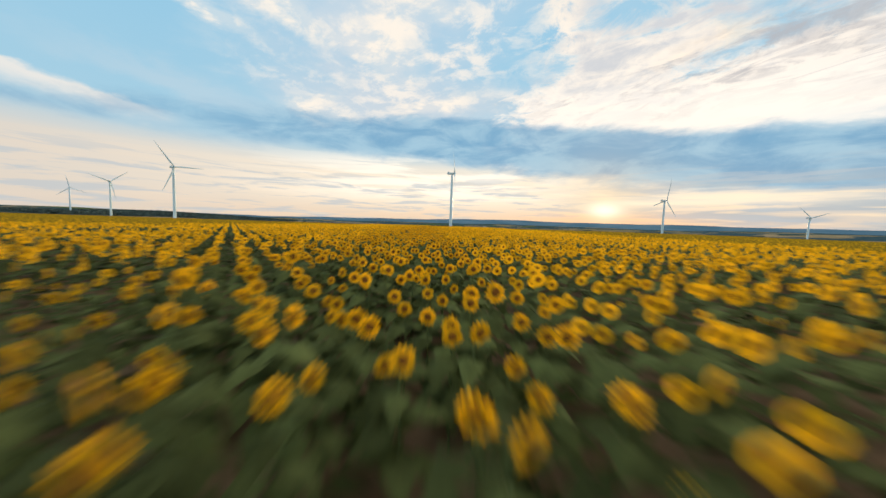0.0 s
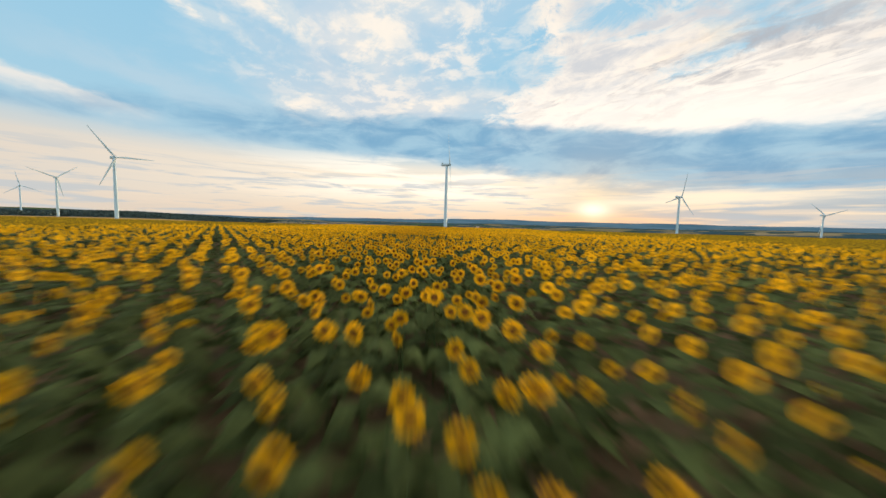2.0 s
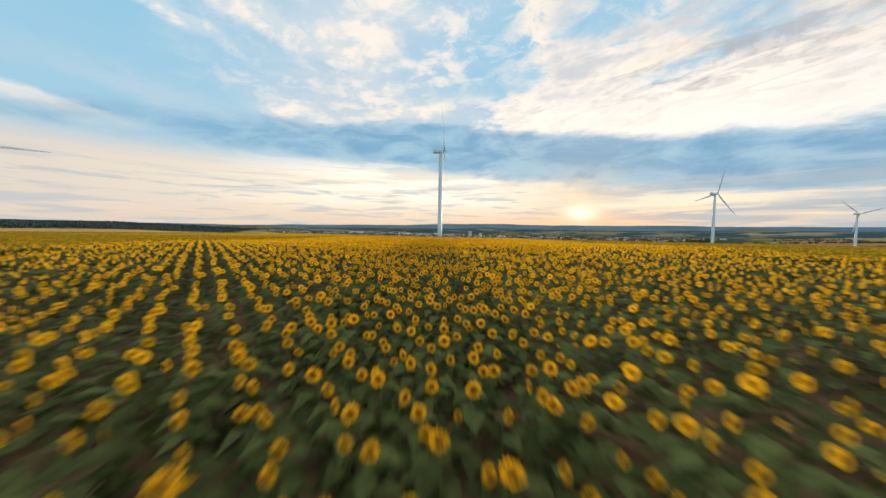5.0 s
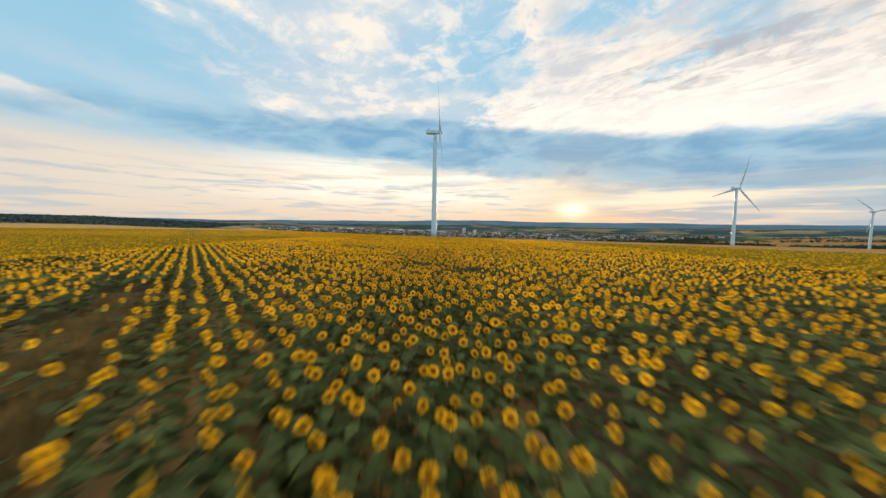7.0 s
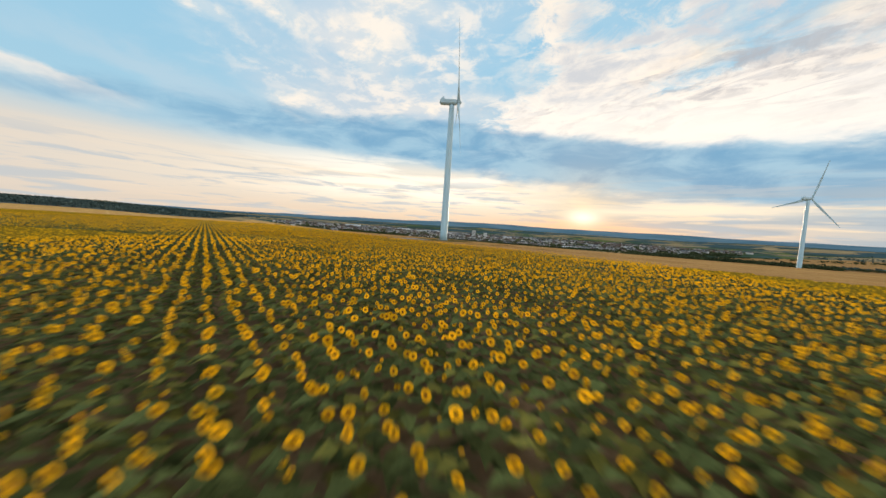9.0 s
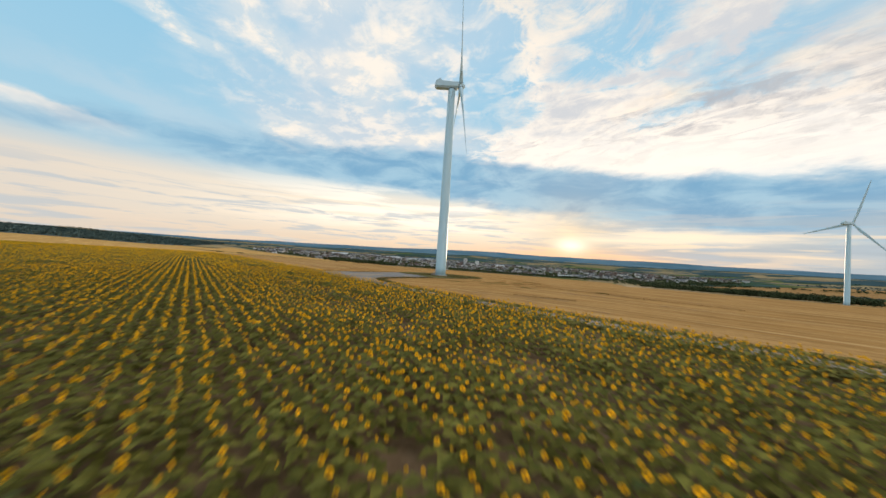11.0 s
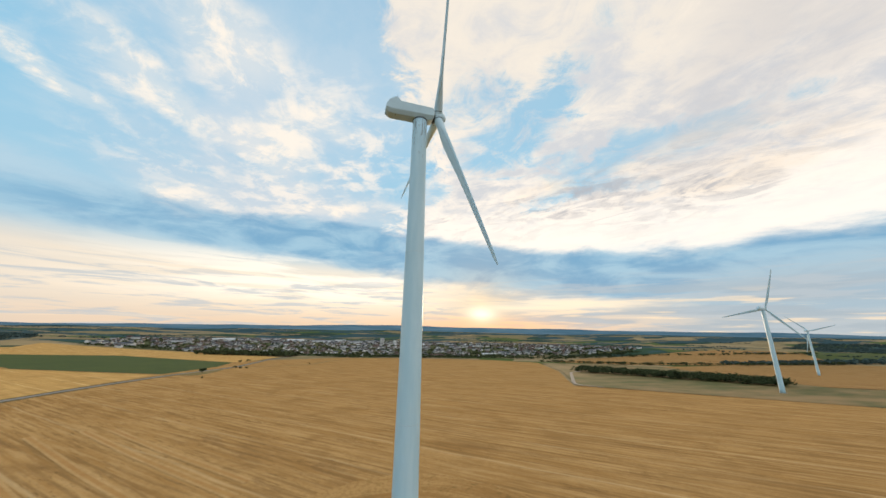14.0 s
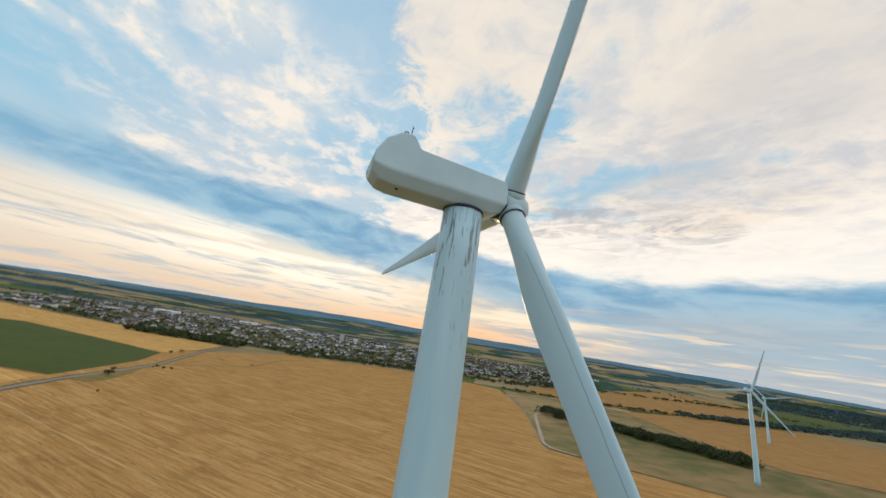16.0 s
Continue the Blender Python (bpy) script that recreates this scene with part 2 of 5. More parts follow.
    core = t.math("POWER", 2.718, t.math("MULTIPLY", t.math("ADD", t.math("MULTIPLY", su, su), t.math("MULTIPLY", sw, sw)), -1.0))
    col = t.mix(t.math("MULTIPLY", halo, 0.9), col, (1.12, 0.82, 0.46))
    daz = t.math("DIVIDE", t.math("SUBTRACT", az, SUN_AZ), 13.0)
    ember = t.math("MULTIPLY", t.math("POWER", 2.718, t.math("MULTIPLY", t.math("MULTIPLY", daz, daz), -1.0)), t.step(el, 4.0, 0.6))
    col = t.mix(t.math("MULTIPLY", ember, 0.75), col, (1.10, 0.62, 0.32))
    ring = t.math("POWER", 2.718, t.math("MULTIPLY", ang, -0.9))
    col = t.mix(t.math("MULTIPLY", ring, 0.9), col, (1.35, 1.06, 0.66))
    col = t.mix(core, col, (1.22, 1.14, 0.94))
    ledge = t.math("SUBTRACT", t.math("ADD", el, t.math("MULTIPLY", t.math("SUBTRACT", streak, 0.5), 2.2)), 4.6)
    ledge = t.math("POWER", 2.718, t.math("MULTIPLY", t.math("MULTIPLY", ledge, ledge), -2.6))
    ledge = t.math("MULTIPLY", ledge, t.math("MULTIPLY", t.step(az, 20.0, 29.0), t.step(az, 56.0, 40.0)))
    col = t.mix(t.math("MULTIPLY", ledge, 0.9), col, (1.10, 0.94, 0.70))
    # sky overhead and unseen in the east, brightened as added fill light
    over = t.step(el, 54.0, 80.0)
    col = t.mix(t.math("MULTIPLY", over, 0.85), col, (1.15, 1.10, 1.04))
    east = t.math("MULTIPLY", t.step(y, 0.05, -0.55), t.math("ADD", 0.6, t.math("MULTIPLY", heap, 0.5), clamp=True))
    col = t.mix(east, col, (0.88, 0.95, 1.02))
    # nothing bright under the horizon
    col = t.mix(t.step(el, -0.5, -3.0), col, (0.10, 0.10, 0.08))
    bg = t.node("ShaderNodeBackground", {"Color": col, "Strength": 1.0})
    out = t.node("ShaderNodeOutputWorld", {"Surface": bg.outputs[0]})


build_sky()
lamp = bpy.data.lights.new("sun", "SUN")
lamp.energy, lamp.angle, lamp.color = 2.4, radians(4), (1.0, 0.76, 0.5)
sv = Vector((math.sin(radians(SUN_AZ)) * math.cos(radians(SUN_EL)), math.cos(radians(SUN_AZ)) * math.cos(radians(SUN_EL)), math.sin(radians(SUN_EL))))
new("sun", lamp).matrix_basis = sv.to_track_quat("Z", "Y").to_matrix().to_4x4()


# ---- materials ----
def material(name, colour, rough=0.8, vary=0.25, scale=3.0, bump=0.0, island=False, metal=0.0, second=None, stretch=(1, 1, 1), gloss=0.08, through_light=0.0):
    """A procedural surface: colour with variation at two scales, optional relief and translucency."""
    m = bpy.data.materials.new(name)
    m.use_nodes = True
    t = Tree(m.node_tree)
    co = t.scaled(t.node("ShaderNodeTexCoord").outputs["Object"], *stretch)
    a = t.noise(co, scale, 5.0, 0.6)
    b = t.noise(co, scale * 0.13, 3.0, 0.5)
    two = second or tuple(c * (1 - vary) for c in colour)
    f = t.math("ADD", t.math("MULTIPLY", a, 0.6), t.math("MULTIPLY", b, 0.4))
    col = t.mix(t.step(f, 0.35, 0.65), two, colour)
    if island:
        r = t.math("ADD", t.node("ShaderNodeNewGeometry").outputs["Random Per Island"], t.node("ShaderNodeObjectInfo").outputs["Random"])
        r = t.math("FRACT", r)
        col = t.mix(1.0, col, t.ramp(r, [(0.0, (1 - vary,) * 3), (1.0, (1 + vary,) * 3)]), "MULTIPLY")
    p = t.node("ShaderNodeBsdfPrincipled", {"Base Color": col, "Roughness": rough, "Metallic": metal, "Specular IOR Level": gloss})
    if bump:
        t.nt.links.new(t.node("ShaderNodeBump", {"Height": a, "Strength": bump, "Distance": 0.05}).outputs[0], p.inputs["Normal"])
    surf = p.outputs[0]
    if through_light:
        tr = t.node("ShaderNodeBsdfTranslucent", {"Color": col})
        surf = t.node("ShaderNodeMixShader", {0: through_light, 1: surf, 2: tr.outputs[0]}).outputs[0]
    t.node("ShaderNodeOutputMaterial", {"Surface": surf})
    return m


LEAF = material("sunflower_leaf", (0.128, 0.156, 0.050), 0.8, 0.45, 6.0, island=True, through_light=0.35)
STEM = material("sunflower_stem", (0.14, 0.19, 0.07), 0.6, 0.3, 8.0)
PETAL = material("sunflower_petal", (0.90, 0.48, 0.012), 0.6, 0.22, 9.0, island=True, through_light=0.45)
DISC = material("sunflower_disc", (0.26, 0.10, 0.018), 0.85, 0.5, 60.0, bump=0.4)
LEAF_DRY = material("fading_leaf", (0.215, 0.190, 0.040), 0.8, 0.45, 6.0, island=True, through_light=0.35, second=(0.130, 0.135, 0.032))
PETAL_DULL = material("fading_petal", (0.78, 0.43, 0.014), 0.6, 0.3, 9.0, island=True, through_light=0.45)
SOIL = material("dry_soil", (0.245, 0.155, 0.088), 0.95, 0.35, 1.4, bump=0.6, second=(0.125, 0.080, 0.042))
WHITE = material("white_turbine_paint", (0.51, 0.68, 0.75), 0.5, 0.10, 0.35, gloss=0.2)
RUBBER = material("dark_seal", (0.05, 0.055, 0.06), 0.6, 0.3, 6.0)
CONCRETE = material("concrete", (0.40, 0.38, 0.34), 0.9, 0.25, 4.0, bump=0.3)
STEEL = material("galvanised_steel", (0.32, 0.36, 0.40), 0.45, 0.25, 5.0, metal=0.6)
GRAVEL = material("gravel", (0.36, 0.31, 0.255), 0.95, 0.35, 0.6, bump=0.5, second=(0.25, 0.215, 0.178))
LAWN = material("rough_grass", (0.086, 0.094, 0.025), 0.9, 0.4, 0.35, bump=0.5, second=(0.145, 0.110, 0.040))
GRASS = material("grass_blades", (0.175, 0.148, 0.048), 0.8, 0.35, 3.0, island=True)
WEED = material("brown_weeds", (0.30, 0.195, 0.07), 0.85, 0.4, 3.0, island=True, second=(0.17, 0.13, 0.048))
GREENWEED = material("green_weeds", (0.165, 0.145, 0.040), 0.85, 0.4, 3.0, island=True, second=(0.25, 0.18, 0.06))
STRAW = material("dry_weeds", (0.38, 0.25, 0.10), 0.8, 0.4, 3.0, island=True)
CROWN = material("tree_leaves", (0.072, 0.092, 0.040), 0.8, 0.5, 0.5, island=True)
BARK = material("bark", (0.09, 0.065, 0.045), 0.9, 0.3, 5.0)
PLASTER = material("house_plaster", (0.70, 0.69, 0.67), 0.9, 0.25, 0.4, island=True)
PLASTER_DIM = material("house_stone", (0.36, 0.32, 0.28), 0.9, 0.3, 0.4, island=True)
ROOF_RED = material("clay_roof", (0.125, 0.085, 0.07), 0.9, 0.35, 0.6, island=True)
ROOF_GREY = material("slate_roof", (0.11, 0.12, 0.135), 0.7, 0.3, 0.6, island=True)
SHED = material("white_cladding", (0.72, 0.74, 0.76), 0.6, 0.12, 0.3)
GLASS_DARK = material("dark_window", (0.05, 0.06, 0.07), 0.15, 0.2, 1.0, gloss=0.5)
ROADTOP = material("worn_asphalt", (0.28, 0.25, 0.215), 0.9, 0.25, 1.2)


def tower_paint():
    """White paint with thin dark oil runs below the nacelle and faint rings."""
    m = bpy.data.materials.new("tower_paint")
    m.use_nodes = True
    t = Tree(m.node_tree)
    co = t.node("ShaderNodeTexCoord").outputs["Object"]
    z = t.node("ShaderNodeSeparateXYZ", {0: co}).outputs[2]
    run = t.noise(t.scaled(co, 3.2, 3.2, 0.28), 1.6, 6.0, 0.6, 0.5)
    lim = t.math("ADD", 0.575, t.math("MULTIPLY", t.step(z, 77.8, 66.0, False), 0.17))
    dirt = t.step(t.math("SUBTRACT", run, lim), -0.06, 0.0)
    dirt = t.math("MULTIPLY", dirt, t.step(z, 60.0, 75.0))
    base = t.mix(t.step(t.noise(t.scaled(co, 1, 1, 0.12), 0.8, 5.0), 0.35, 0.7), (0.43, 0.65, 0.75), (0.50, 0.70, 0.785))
    col = t.mix(t.math("MULTIPLY", dirt, 0.75), base, (0.10, 0.11, 0.11))
    p = t.node("ShaderNodeBsdfPrincipled", {"Base Color": col, "Roughness": 0.4})
    t.node("ShaderNodeOutputMaterial", {"Surface": p.outputs[0]})
    return m


def blade_paint():
    """White paint with a thin dark seam beside the thick edge of the blade."""
    m = bpy.data.materials.new("blade_paint")
    m.use_nodes = True
    t = Tree(m.node_tree)
    co = t.node("ShaderNodeTexCoord").outputs["Object"]
    _, y, z = t.node("ShaderNodeSeparateXYZ", {0: co}).outputs
    line = t.math("SUBTRACT", 0.42, t.math("MULTIPLY", t.math("SUBTRACT", z, 3.5), 0.012))
    off = t.math("ABSOLUTE", t.math("SUBTRACT", y, t.math("ADD", line, t.math("MULTIPLY", t.math("SUBTRACT", t.noise(co, 1.6, 4.0), 0.5), 0.10))))
    seam = t.math("MULTIPLY", t.step(off, 0.030, 0.012), t.math("MULTIPLY", t.step(z, 3.5, 4.2), t.step(z, 30.0, 24.0)))
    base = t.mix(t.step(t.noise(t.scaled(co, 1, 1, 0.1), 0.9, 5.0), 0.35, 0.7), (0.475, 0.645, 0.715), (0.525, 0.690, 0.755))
    col = t.mix(t.math("MULTIPLY", seam, 0.6), base, (0.16, 0.18, 0.19))
    p = t.node("ShaderNodeBsdfPrincipled", {"Base Color": col, "Roughness": 0.5, "Specular IOR Level": 0.2})
    t.node("ShaderNodeOutputMaterial", {"Surface": p.outputs[0]})
    return m


TOWER, BLADE = tower_paint(), blade_paint()
LINE_AZ = radians(133.5)          # tramlines of the grain field, and the field's edge


def grain_material(name, tone, lines=1.0):
    """Ripe grain with tramlines, laid patches and fine rows."""
    m = bpy.data.materials.new(name)
    m.use_nodes = True
    t = Tree(m.node_tree)
    co = t.node("ShaderNodeTexCoord").outputs["Object"]
    al = t.scaled(co, 1, 1, 1, -(math.pi / 2 - LINE_AZ))     # x along the lines
    long1 = t.noise(t.scaled(al, 0.011, 0.24, 1), 1.0, 7.0, 0.65, 0.3)
    long2 = t.noise(t.scaled(al, 0.05, 1.6, 1), 1.0, 3.0, 0.6)
    spot = t.noise(co, 0.05, 5.0, 0.6, 0.8)
    fine = t.noise(co, 0.9, 7.0, 0.7)
    col = t.mix(t.step(long1, 0.30, 0.70), (0.395, 0.205, 0.061), (0.540, 0.308, 0.105))
    col = t.mix(t.math("MULTIPLY", t.step(long2, 0.50, 0.66), 0.32 * lines), col, (0.602, 0.387, 0.159))
    col = t.mix(t.math("MULTIPLY", t.step(spot, 0.50, 0.66), 0.5), col, (0.310, 0.163, 0.052))
    col = t.mix(t.math("MULTIPLY", t.step(fine, 0.42, 0.62), 0.4), col, (0.344, 0.181, 0.057))
    laid = t.noise(t.scaled(al, 0.024, 0.13, 1), 1.0, 7.0, 0.68, 0.5)
    col = t.mix(t.math("MULTIPLY", t.step(laid, 0.57, 0.68), 0.5), col, (0.215, 0.118, 0.046))
    drill = t.node("ShaderNodeSeparateXYZ", {0: al}).outputs[1]
    drill = t.math("ABSOLUTE", t.math("SUBTRACT", t.math("FRACT", t.math("DIVIDE", t.math("ADD", drill, t.math("MULTIPLY", long2, 0.9)), 2.9)), 0.5))
    drill = t.math("MULTIPLY", t.step(drill, 0.20, 0.06), t.step(t.noise(co, 0.035, 4.0), 0.42, 0.58))
    col = t.mix(t.math("MULTIPLY", drill, 0.50 * lines), col, (0.25, 0.135, 0.048))
    dash = t.math("MULTIPLY", t.step(t.noise(t.scaled(al, 0.16, 1.3, 1), 1.0, 5.0, 0.62, 0.6), 0.56, 0.66), t.step(t.noise(t.scaled(al, 0.022, 0.06, 1), 1.0, 4.0, 0.6, 0.5), 0.44, 0.56))
    col = t.mix(t.math("MULTIPLY", dash, 0.75 * lines), col, (0.185, 0.100, 0.036))
    furrow = t.noise(t.scaled(al, 0.035, 0.62, 1), 1.0, 4.0, 0.6, 0.25)
    col = t.mix(t.math("MULTIPLY", t.step(furrow, 0.53, 0.62), 0.55 * lines), col, (0.255, 0.138, 0.047))
    col = t.mix(t.math("MULTIPLY", t.step(furrow, 0.45, 0.36), 0.40 * lines), col, (0.620, 0.385, 0.150))
    # pairs of wheel marks
    w = t.node("ShaderNodeSeparateXYZ", {0: al}).outputs[1]
    wob = t.math("ADD", w, t.math("MULTIPLY", t.noise(co, 0.02, 2.0), 6.0))
    ph = t.math("ABSOLUTE", t.math("SUBTRACT", t.math("FRACT", t.math("DIVIDE", wob, 24.0)), 0.5))
    mark = t.math("MULTIPLY", t.step(ph, 0.030, 0.012), t.step(long1, 0.35, 0.6))
    col = t.mix(t.math("MULTIPLY", mark, 0.5), col, (0.636, 0.430, 0.194))
    col = t.mix(1.0, col, tone, "MULTIPLY")
    p = t.node("ShaderNodeBsdfPrincipled", {"Base Color": col, "Roughness": 0.95, "Specular IOR Level": 0.0})
    h = t.math("ADD", t.math("MULTIPLY", long2, 0.6), t.math("MULTIPLY", fine, 0.4))
    t.nt.links.new(t.node("ShaderNodeBump", {"Height": h, "Strength": 0.6, "Distance": 0.3}).outputs[0], p.inputs["Normal"])
    t.node("ShaderNodeOutputMaterial", {"Surface": p.outputs[0]})
    return m


def farmland_material():
    """A patchwork of distant fields and woods, haze painted into their tones."""
    m = bpy.data.materials.new("farmland")
    m.use_nodes = True
    t = Tree(m.node_tree)
    co = t.node("ShaderNodeTexCoord").outputs["Object"]
    warp = t.node("ShaderNodeVectorMath", {0: co, 1: t.node("ShaderNodeVectorMath", {0: t.node("ShaderNodeTexNoise", {"Vector": co, "Scale": 0.002}).outputs["Color"], 1: (160, 160, 0)}, op="MULTIPLY").outputs[0]}, op="ADD").outputs[0]
    v = t.node("ShaderNodeTexVoronoi", {"Vector": t.scaled(warp, 0.0032, 0.0042, 0.0, radians(25)), "Scale": 1.0})
    v.distance = "CHEBYCHEV"
    r = t.node("ShaderNodeSeparateColor", {0: v.outputs["Color"]}).outputs[0]
    col = t.ramp(r, [(0.0, (0.30, 0.23, 0.13)), (0.2, (0.111, 0.144, 0.055)), (0.33, (0.34, 0.26, 0.15)), (0.48, (0.055, 0.094, 0.061)),
                     (0.60, (0.265, 0.210, 0.111)), (0.72, (0.37, 0.275, 0.155)), (0.84, (0.047, 0.075, 0.064))], True)
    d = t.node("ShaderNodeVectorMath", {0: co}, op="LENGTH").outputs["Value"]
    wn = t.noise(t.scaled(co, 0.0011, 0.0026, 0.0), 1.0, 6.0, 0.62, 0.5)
    # more wood with distance, its blue tint painted in for haze
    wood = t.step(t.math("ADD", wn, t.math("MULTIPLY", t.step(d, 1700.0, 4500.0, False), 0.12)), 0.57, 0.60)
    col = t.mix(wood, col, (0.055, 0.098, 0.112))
    col = t.mix(t.step(t.noise(co, 0.02, 6.0), 0.3, 0.75), col, t.mix(1.0, col, (0.72, 0.75, 0.72), "MULTIPLY"))
    p = t.node("ShaderNodeBsdfPrincipled", {"Base Color": col, "Roughness": 1.0, "Specular IOR Level": 0.0})
    t.node("ShaderNodeOutputMaterial", {"Surface": p.outputs[0]})
    return m


def canopy_material(name, low, high, gaps):
    """Far sunflower canopy: yellow heads among leaves."""
    m = bpy.data.materials.new(name)
    m.use_nodes = True
    t = Tree(m.node_tree)
    co = t.node("ShaderNodeTexCoord").outputs["Object"]
    v = t.node("ShaderNodeTexVoronoi", {"Vector": co, "Scale": 2.4})
    head = t.step(v.outputs["Distance"], 0.55, 0.35)
    patch = t.noise(co, 0.05, 5.0, 0.6)
    head = t.math("MULTIPLY", head, t.math("ADD", 0.62, t.math("MULTIPLY", patch, 0.6), clamp=True))
    col = t.mix(head, low, high)
    col = t.mix(t.math("MULTIPLY", t.step(t.noise(co, 0.6, 6.0, 0.68), 0.50, 0.62), gaps), col, (0.10, 0.10, 0.024))
    p = t.node("ShaderNodeBsdfPrincipled", {"Base Color": col, "Roughness": 0.8, "Specular IOR Level": 0.0})
    t.node("ShaderNodeOutputMaterial", {"Surface": p.outputs[0]})
    return m


def pad_material():
    """Damp grey gravel with tan dirt, dark wet spots and wheel marks."""
    m = bpy.data.materials.new("damp_gravel")
    m.use_nodes = True
    t = Tree(m.node_tree)
    co = t.node("ShaderNodeTexCoord").outputs["Object"]
    al = t.scaled(co, 1, 1, 1, radians(-48))
    big = t.noise(co, 0.11, 6.0, 0.6, 0.6)
    runs = t.noise(t.scaled(al, 0.12, 0.36, 1), 1.0, 6.0, 0.6, 0.8)
    grit = t.noise(co, 5.0, 5.0, 0.7)
    col = t.mix(t.step(runs, 0.35, 0.65), (0.100, 0.094, 0.092), (0.172, 0.156, 0.142))
    col = t.mix(t.math("MULTIPLY", t.step(big, 0.50, 0.62), 0.8), col, (0.30, 0.205, 0.112))
    col = t.mix(t.math("MULTIPLY", t.step(t.noise(co, 0.35, 5.0, 0.65, 1.0), 0.53, 0.62), 0.75), col, (0.13, 0.078, 0.044))
    col = t.mix(t.math("MULTIPLY", t.step(grit, 0.4, 0.65), 0.35), col, (0.10, 0.095, 0.09))
    p = t.node("ShaderNodeBsdfPrincipled", {"Base Color": col, "Roughness": 0.55, "Specular IOR Level": 0.25})
    t.nt.links.new(t.node("ShaderNodeBump", {"Height": grit, "Strength": 0.5, "Distance": 0.05}).outputs[0], p.inputs["Normal"])
    t.node("ShaderNodeOutputMaterial", {"Surface": p.outputs[0]})
    return m


PAD = pad_material()
GRAIN, PALE_GRAIN = grain_material("ripe_grain", (0.93, 0.965, 1.10)), grain_material("standing_grain", (1.20, 1.30, 1.42), 0.25)
FARM = farmland_material()
VALLEY = grain_material("valley_grain", (0.80, 0.84, 1.02))
HEADS = canopy_material("sunflower_faces", (0.30, 0.19, 0.02), (0.76, 0.41, 0.014), 0.45)
LEAVES = canopy_material("sunflower_tops", (0.072, 0.082, 0.022), (0.19, 0.135, 0.02), 0.5)
GREENCROP = material("green_crop", (0.066, 0.090, 0.020), 0.9, 0.3, 0.12, second=(0.050, 0.072, 0.018))
MEADOW = material("dry_meadow", (0.27, 0.18, 0.085), 0.95, 0.4, 0.045, bump=0.2, second=(0.105, 0.108, 0.040), stretch=(0.5, 1.0, 1.0))
# distance haze is painted into this leaf colour as a pale teal
HAZEWOOD = material("haze_tinted_woods", (0.078, 0.118, 0.110), 0.95, 0.35, 0.02, island=True)


# ---- ground ----
def softplus(u, k):
    return k * np.log1p(np.exp(np.clip(u / k, -40, 40)))


def wave(x, y, s, seed):
    return np.sin(x / s + seed) * np.cos(y / (1.3 * s) + 1.7 * seed) + 0.5 * np.sin((x + y) / (0.47 * s) + 2.3 * seed)


def smooth(v, lo, hi):
    u = np.clip((v - lo) / (hi - lo), 0, 1)
    return u * u * (3 - 2 * u)


def height(x, y):
    """The plateau, the valley ahead and the hills round it."""
    x, y = np.asarray(x, float), np.asarray(y, float)
    s = 0.5 * x + 0.866 * y
    z = -60 * (1 - np.exp(-softplus(s - 60, 50) / 900)) + np.clip((-y - 60) / 120, 0, 1)
    r = np.hypot(x, y)
    z = z + smooth(r, 2300, 4700) * (70 + 9 * wave(x, y, 620, 1.0)) * smooth(s, -2500, 200) + smooth(r, 1300, 2600) * 6 * wave(x, y, 300, 2.0)
    z = z + 30 * smooth(r, 900, 1750) * smooth(s, -300, 500)
    left = np.exp(-((x + 1700) / 800) ** 2 - ((y - 900) / 800) ** 2)
    # two low swells under the sunflowers
    z = z + 0.8 * np.exp(-((y + 252) / 30) ** 2) + 0.3 * np.exp(-((y + 342) / 25) ** 2)
    return z + 14 * left


def mesh_object(name, verts, faces, mats, idx=None, shade=False):
    me = bpy.data.meshes.new(name)
    me.from_pydata([tuple(v) for v in verts], [], faces)
    for m in (mats if isinstance(mats, (list, tuple)) else [mats]):
        me.materials.append(m)
    if idx is not None:
        me.polygons.foreach_set("material_index", np.asarray(idx, dtype=np.int32))
    if shade:
        me.polygons.foreach_set("use_smooth", np.ones(len(me.polygons), dtype=bool))
    me.update()
    return new(name, me)


def build_ground():
    rr = np.concatenate([np.linspace(0, 260, 14), np.geomspace(285, 4850, 62)])
    na = 180
    an = np.linspace(0, 2 * np.pi, na, endpoint=False)
    vs, fs = [(0, 0, float(height(0, 0)) - 0.35)], []
    for r in rr[1:]:
        x, y = r * np.sin(an), r * np.cos(an)
        vs += list(zip(x, y, height(x, y) - (0.35 if r < 1150 else 0.0)))
    for j in range(na):
        fs.append((0, 1 + (j + 1) % na, 1 + j))
    for i in range(len(rr) - 2):
        a, b = 1 + i * na, 1 + (i + 1) * na
        for j in range(na):
            k = (j + 1) % na
            fs.append((a + j, a + k, b + k, b + j))
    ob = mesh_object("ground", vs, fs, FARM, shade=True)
    tagged(ob, "rolling farmland with a patchwork of fields and woods", "ground", kind="structure")


build_ground()


